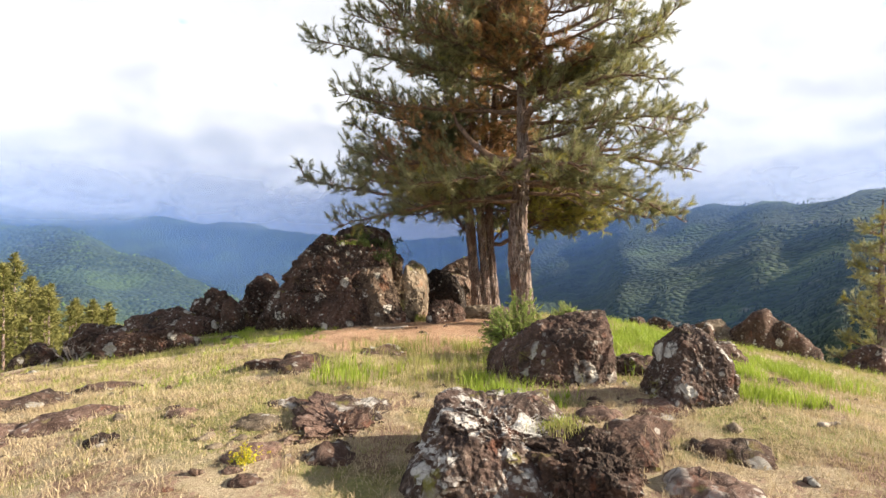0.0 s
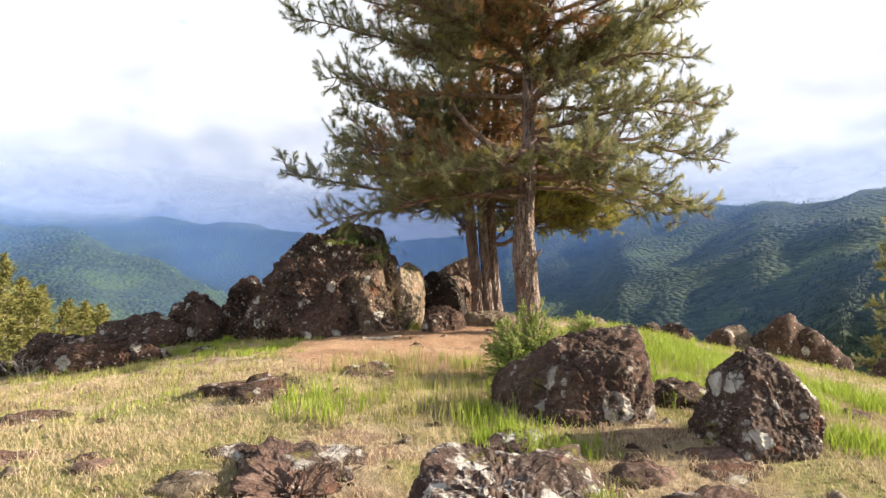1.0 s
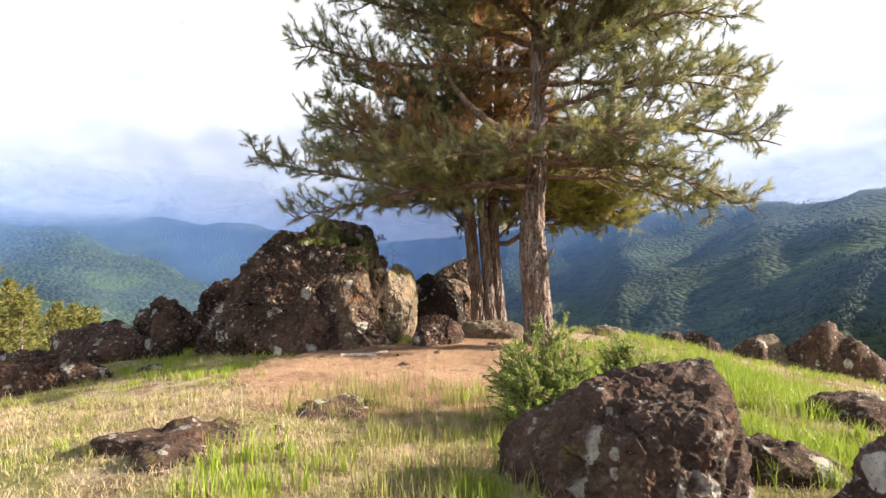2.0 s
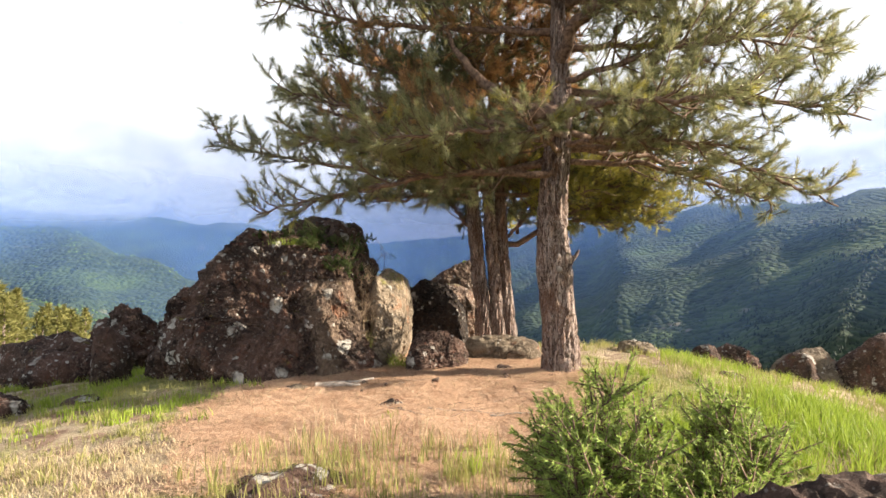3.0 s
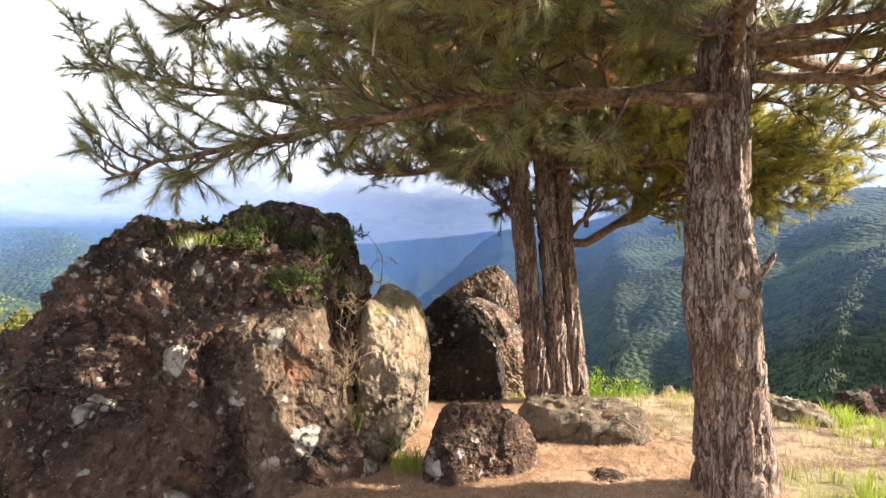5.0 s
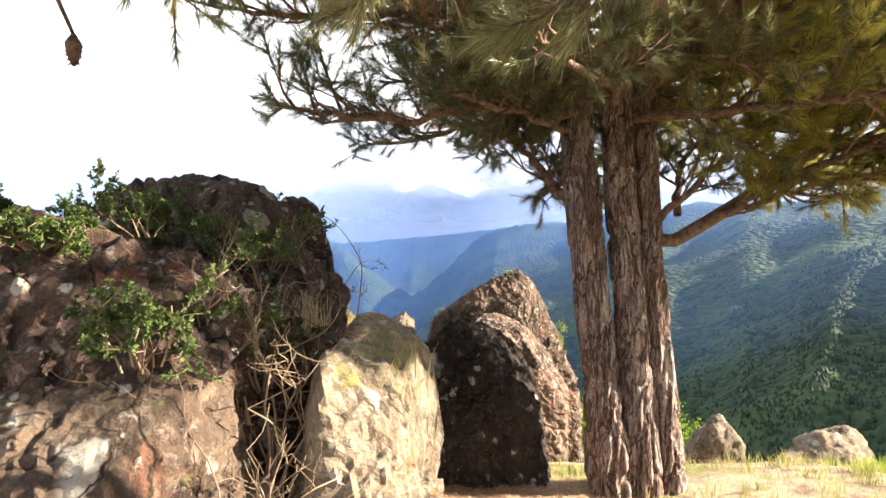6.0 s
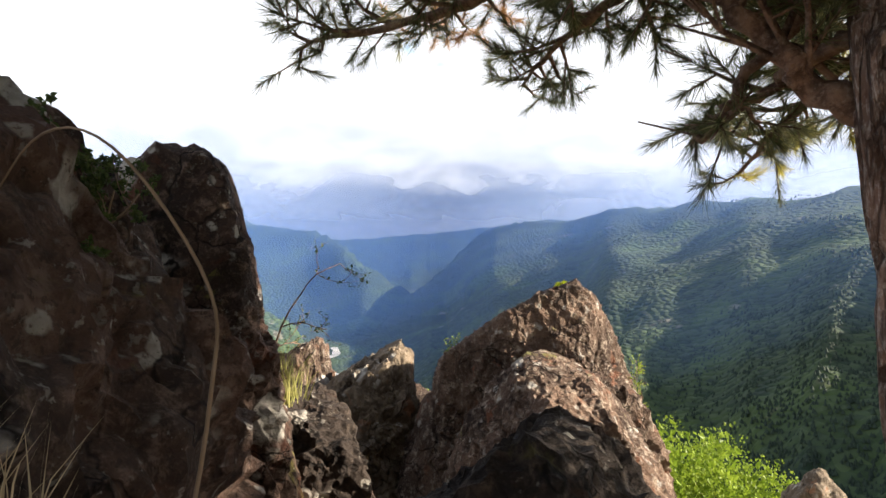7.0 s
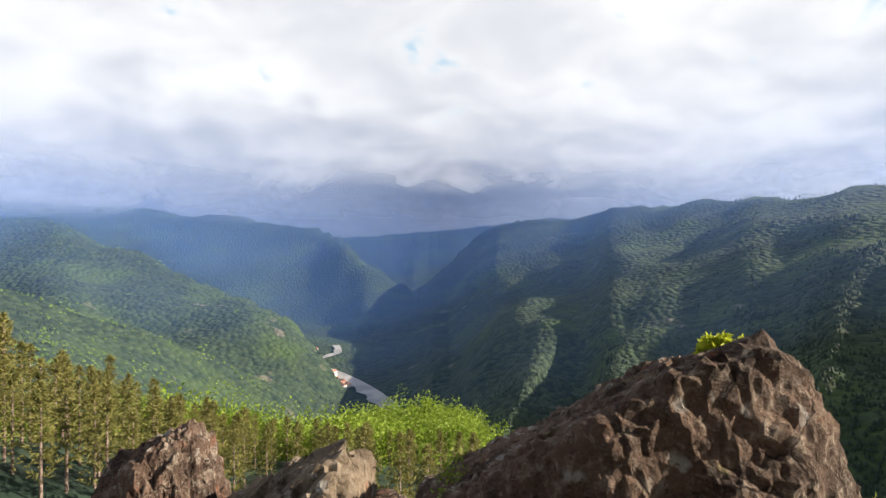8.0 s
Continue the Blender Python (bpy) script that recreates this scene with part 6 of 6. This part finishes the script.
def broadleaf_parts(seed, height, spread, n, mat, size=0.5):
    rs = np.random.RandomState(seed)
    v, f = tube([(0, 0, -1), (0.1, 0, height * 0.35), (0, 0.1, height * 0.8)], [0.16, 0.11, 0.03], 6)
    trunk = mesh_np("trunk", v, f, BARK)
    k = 22
    c = rs.normal(size=(k, 3)) * (spread * 0.42, spread * 0.42, height * 0.2) + (0, 0, height * 0.62)
    puff = spread * 0.30
    if size < 0.2:
        k, puff = 70, spread * 0.13
        c = unit_rows(rs.normal(size=(k, 3))) * rs.uniform(0.3, 1.0, (k, 1)) ** 0.5 * (spread * 0.42, spread * 0.42, height * 0.36) + (0, 0, height * 0.60)
    i = rs.randint(0, k, n)
    d = unit_rows(rs.normal(size=(n, 3)))
    p = c[i] + d * rs.uniform(0.5, 1.0, (n, 1)) * puff
    vv, ff = leaves(p, unit_rows(d + rs.normal(size=(n, 3)) * 0.8), seed, size)
    if size < 0.2:
        inner = c[i[::6]] + d[::6] * rs.uniform(0.2, 0.7, (len(d[::6]), 1)) * puff
        v2, f2 = leaves(inner, unit_rows(d[::6] + rs.normal(size=d[::6].shape)), seed + 1, size * 2.2)
        vv, ff = np.concatenate([vv, v2]), np.concatenate([ff, f2 + len(vv)])
    return trunk, mesh_np("crown", vv, ff, mat, False)


def build_woods():
    rs = np.random.RandomState(601)
    kinds = [conifer_parts(611 + k, 13.0, 2.6, 400, CONIFER) for k in range(4)]
    leafy = [broadleaf_parts(631 + k, 7.5, 5.0, 480, LEAF, 0.6) for k in range(3)]
    bushes = [broadleaf_parts(641 + k, 5.5, 4.4, 9000, LEAF, 0.085) for k in range(2)]
    placed = []
    first = [(-40, 56), (-37, 54), (-43, 57), (-33.5, 58), (-47, 60), (-36, 62), (-30, 60), (-41, 64), (-31.5, 52), (-27, 66), (-34.5, 50)]
    spots = first + [(rs.uniform(-62, -16), rs.uniform(44, 80)) for _ in range(240)] + [(rs.uniform(-26, 8), rs.uniform(54, 84)) for _ in range(90)]
    for x, y in spots:
        if any((x - a) ** 2 + (y - b) ** 2 < 5.0 for a, b in placed) or (len(placed) > 11 and -x / y < 0.58 and y < 52):
            continue
        z = at(x, y)
        # the canopy falls away with the slope and into the gully
        brow = min(1.5 + y * profile(x / y, [(-0.78, 0.008), (-0.73, 0.0), (-0.65, -0.07), (-0.58, -0.085), (-0.53, -0.13), (-0.3, -0.2)]),
                   1.57 + (y - 15.9) * profile((x + 0.34) / (y - 15.9), [(-0.9, 0.0), (-0.75, -0.115), (-0.6, -0.16), (-0.52, -0.22), (-0.4, -0.265), (-0.25, -0.30), (0.1, -0.33)]))
        s = (brow - z) / 13.0 * rs.uniform(0.82, 1.0)
        if s < 0.38:
            continue
        s = min(s, 1.1)
        placed.append((x, y))
        forest_tree("forest_pine", "olive-green pine in the sloping woods", kinds[rs.randint(4)], pose(x, y, z, 0, 0, rs.uniform(0, 360)) @ Matrix.Diagonal((s, s, s, 1)), "pines in the sloping woods")
    for x, y in [(rs.uniform(-52, 8), rs.uniform(82, 138)) for _ in range(260)]:
        z = at(x, y)
        s = rs.uniform(0.55, 0.95) * (0.8 if x > 0 else 1.0)
        forest_tree("leafy_tree", "bright green leafy tree in the sloping woods", leafy[rs.randint(3)], pose(x, y, z, 0, 0, rs.uniform(0, 360)) @ Matrix.Diagonal((s, s, s, 1)), "leafy trees in the sloping woods")
    for k, (x, y, top) in enumerate(((3.9, 24.0, -1.9), (5.0, 24.3, -2.3), (6.0, 24.0, -2.8), (4.6, 26.5, -3.2), (7.4, 25, -4.2), (2.9, 24.6, -2.6))):
        z = at(x, y)
        s = (top - z) / 5.4
        forest_tree("leafy_tree", "bright green leafy tree just below the cliff", bushes[k % 2], pose(x, y, z, 0, 0, 77 * k) @ Matrix.Diagonal((s * 0.8, s * 0.8, s, 1)), "leafy trees below the cliff")


build_woods()


def build_far_woods():
    """Crowns of the woods on the mountain sides."""
    rs = np.random.RandomState(651)
    for name, label, mat, n, lo in (("far_woods", "dense dark conifer woods, some haze put into their bluish green", FAR_CROWN, 44000, False), ("far_woods", "fresh green leafy woods, sunlit hillside put into their brighter colour", FAR_LEAF, 34000, True)):
        u, y = rs.uniform(-0.9, 0.9, n), np.exp(rs.uniform(math.log(210), math.log(2500), n))
        x = u * y
        # bright leafy crowns mostly left: sun there, cloud shade right, put into colour
        mixed = fbm(np.stack([x, y, 0 * x], 1) * 0.006, 3, 41) + np.where(u < -0.2, 0.25, -0.7)
        ok = (mixed > 0.0) if lo else (mixed < 0.12)
        z = land(x, y)
        ok &= z > FLOOR + 4
        x, y, z = x[ok], y[ok], z[ok] - np.clip((y[ok] - 400) / 130, 0, 5.0)
        m = len(x)
        k = np.clip(y / 1100, 0.45, 0.62)
        h = rs.uniform(5.5, 9, m) * (0.8 if lo else 1.0) * k
        r = rs.uniform(2.6, 4.2, m) * (1.2 if lo else 0.9) * k
        a0 = rs.uniform(0, 6.28, m)
        ring = [np.stack([x + r * np.cos(a0 + k * 1.2566) * rs.uniform(0.75, 1.2, m), y + r * np.sin(a0 + k * 1.2566) * rs.uniform(0.75, 1.2, m), z + h * (0.2 if lo else 0.05)], 1) for k in range(5)]
        v = np.stack(ring + [np.stack([x, y, z + h], 1)], 1).reshape(-1, 3)
        i = np.arange(m)[:, None] * 6
        f = np.concatenate([i + np.array([[k, (k + 1) % 5, 5]]) for k in range(5)])
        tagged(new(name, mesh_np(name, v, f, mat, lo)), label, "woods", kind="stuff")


build_far_woods()

# the outlying pine at the edge of the knoll
side_rs = np.random.RandomState(7)
pine("pine_tree", "outlying pine with sunlit olive needles at the edge", (12.35, 16.2, at(12.35, 16.2) - 0.1),
     [([(12.35, 16.2, at(12.35, 16.2) - 0.2), (12.35, 16.2, -1.5), (12.3, 16.2, 0.5), (12.35, 16.2, 2.9)], [0.15, 0.12, 0.08, 0.015])],
     round_limbs(side_rs, (12.35, 16.2), -2.2, 2.4, 22, 1.35, 0.25, 0.6), 303, lambda p, rs: np.where(rs.uniform(0, 1, len(p)) < 0.25, 2, 0))

# ---- the valley floor ----
def water_build(n, bsdf):
    p = n.add("ShaderNodeNewGeometry").outputs["Position"]
    f = n.noise(p, 0.02, 4.0)
    return n.mix(n.band(f, 0.42, 0.58), (0.30, 0.30, 0.29), (0.46, 0.44, 0.41)), f


GRAVEL = material("pale_river_gravel", water_build, 0.5, 0.2, 0.3)
WALL = plain("pale_render", (0.55, 0.52, 0.47), (0.72, 0.70, 0.66), 0.3, 0.9, 0, 0, False)
ROOF = plain("roof_tiles", (0.28, 0.13, 0.09), (0.42, 0.24, 0.18), 0.3, 0.9, 0, 0, False)


def build_river():
    c = spline([(-50, 850, 0), (-89, 945, 0), (-126, 1020, 0), (-181, 1110, 0), (-240, 1189, 0), (-254, 1228, 0), (-238, 1275, 0), (-217, 1330, 0), (-235, 1420, 0)], 80)
    w = np.interp(np.linspace(0, 1, 80), [0, 0.4, 0.7, 1], [17, 15, 10, 8])
    t = np.gradient(c, axis=0)
    t /= np.linalg.norm(t, axis=1)[:, None]
    s = np.stack([-t[:, 1], t[:, 0], 0 * w], 1)
    wob = 1 + 0.25 * np.sin(np.arange(80) * 0.9)
    v = np.concatenate([c + s * (w * wob)[:, None], c - s * w[:, None]])
    v[:, 2] = FLOOR + 3.0
    i = np.arange(79)[:, None]
    f = np.concatenate([i, i + 1, i + 81, i + 80], 1)[:, ::-1]
    tagged(new("water", mesh_np("water", v, f, GRAVEL)), "pale gravelly river winding along the valley floor", "river", kind="structure")


build_river()


def house(x, y, w, d, h, turn, label):
    """A far house: walls and a gabled roof."""
    t = tagged(new("house"), label, "house", "houses in the valley")
    t.matrix_basis = pose(x, y, max(at(x, y), FLOOR) , 0, 0, turn)
    v = np.array([(sx * w / 2, sy * d / 2, z) for z in (-2, h) for sx, sy in ((-1, -1), (1, -1), (1, 1), (-1, 1))])
    child("wall", mesh_np("wall", v, [(0, 1, 5, 4), (1, 2, 6, 5), (2, 3, 7, 6), (3, 0, 4, 7), (4, 5, 6, 7)], WALL, False), t)
    e = 0.6
    r = np.array([(-w / 2 - e, -d / 2 - e, h - 0.3), (w / 2 + e, -d / 2 - e, h - 0.3), (w / 2 + e, d / 2 + e, h - 0.3), (-w / 2 - e, d / 2 + e, h - 0.3), (-w / 2 - e, 0, h + d * 0.28), (w / 2 + e, 0, h + d * 0.28)])
    child("roof", mesh_np("roof", r, [(0, 1, 5), (0, 5, 4), (2, 3, 4), (2, 4, 5), (3, 0, 4), (1, 2, 5), (0, 3, 2), (0, 2, 1)], ROOF, False), t)


hrs = np.random.RandomState(71)
for k in range(16):
    s = k / 15
    house(-150 - 62 * s + hrs.uniform(-9, 9), 1010 + 105 * s + hrs.uniform(-10, 10), hrs.uniform(9, 16), hrs.uniform(8, 11), hrs.uniform(5, 8), hrs.uniform(0, 180), "pale house with a red roof by the river")
house(-345, 1215, 34, 16, 8, 5, "long white hall on the valley floor")
house(-265, 1310, 14, 10, 8, 20, "pale house with a red roof by the river")
house(-272, 1345, 14, 10, 8, 40, "pale house with a red roof by the river")


# ---- sheets for distance haze and low cloud, far off ----
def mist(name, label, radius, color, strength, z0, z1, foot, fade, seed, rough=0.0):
    """A curved see-through sheet for distance haze or low cloud, lit by sun and sky, thinning towards the slopes and
    with height.
    """
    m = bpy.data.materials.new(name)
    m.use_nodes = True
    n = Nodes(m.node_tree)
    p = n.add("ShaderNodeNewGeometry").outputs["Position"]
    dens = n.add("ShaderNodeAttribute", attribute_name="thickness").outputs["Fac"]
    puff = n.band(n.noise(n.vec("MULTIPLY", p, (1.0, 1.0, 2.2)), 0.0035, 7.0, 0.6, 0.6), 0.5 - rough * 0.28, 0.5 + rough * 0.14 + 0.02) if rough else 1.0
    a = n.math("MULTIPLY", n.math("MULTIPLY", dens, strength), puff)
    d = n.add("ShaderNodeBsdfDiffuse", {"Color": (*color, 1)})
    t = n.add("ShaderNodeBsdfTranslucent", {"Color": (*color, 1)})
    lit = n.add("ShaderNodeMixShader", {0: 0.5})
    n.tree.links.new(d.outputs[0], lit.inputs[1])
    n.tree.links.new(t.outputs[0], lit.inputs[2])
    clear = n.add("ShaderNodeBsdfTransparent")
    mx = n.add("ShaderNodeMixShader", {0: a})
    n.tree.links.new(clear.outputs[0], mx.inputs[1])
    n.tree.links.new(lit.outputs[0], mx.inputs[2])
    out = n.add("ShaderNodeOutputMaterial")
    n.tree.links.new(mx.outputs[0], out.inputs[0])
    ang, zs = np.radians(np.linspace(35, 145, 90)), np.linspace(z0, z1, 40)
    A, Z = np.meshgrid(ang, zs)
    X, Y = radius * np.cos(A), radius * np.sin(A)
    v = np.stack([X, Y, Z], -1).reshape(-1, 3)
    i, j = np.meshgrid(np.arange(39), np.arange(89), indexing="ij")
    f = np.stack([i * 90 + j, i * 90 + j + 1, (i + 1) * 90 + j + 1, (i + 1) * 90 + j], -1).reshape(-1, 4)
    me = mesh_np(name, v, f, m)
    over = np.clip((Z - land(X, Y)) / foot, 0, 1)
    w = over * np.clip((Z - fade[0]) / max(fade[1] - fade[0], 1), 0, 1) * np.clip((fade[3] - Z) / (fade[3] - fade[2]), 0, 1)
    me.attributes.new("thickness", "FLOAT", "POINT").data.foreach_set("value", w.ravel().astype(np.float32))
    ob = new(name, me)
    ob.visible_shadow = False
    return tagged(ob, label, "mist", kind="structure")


# added blue sheets, one behind another, imitate the haze of distance
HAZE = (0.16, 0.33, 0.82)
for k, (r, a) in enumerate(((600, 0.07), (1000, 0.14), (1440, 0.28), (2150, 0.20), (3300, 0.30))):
    mist("backdrop_haze", "see-through blue sheet standing in for distance haze", r, HAZE, a, -270, 330, 70, (-280, -279, 120, 320), 900 + k)
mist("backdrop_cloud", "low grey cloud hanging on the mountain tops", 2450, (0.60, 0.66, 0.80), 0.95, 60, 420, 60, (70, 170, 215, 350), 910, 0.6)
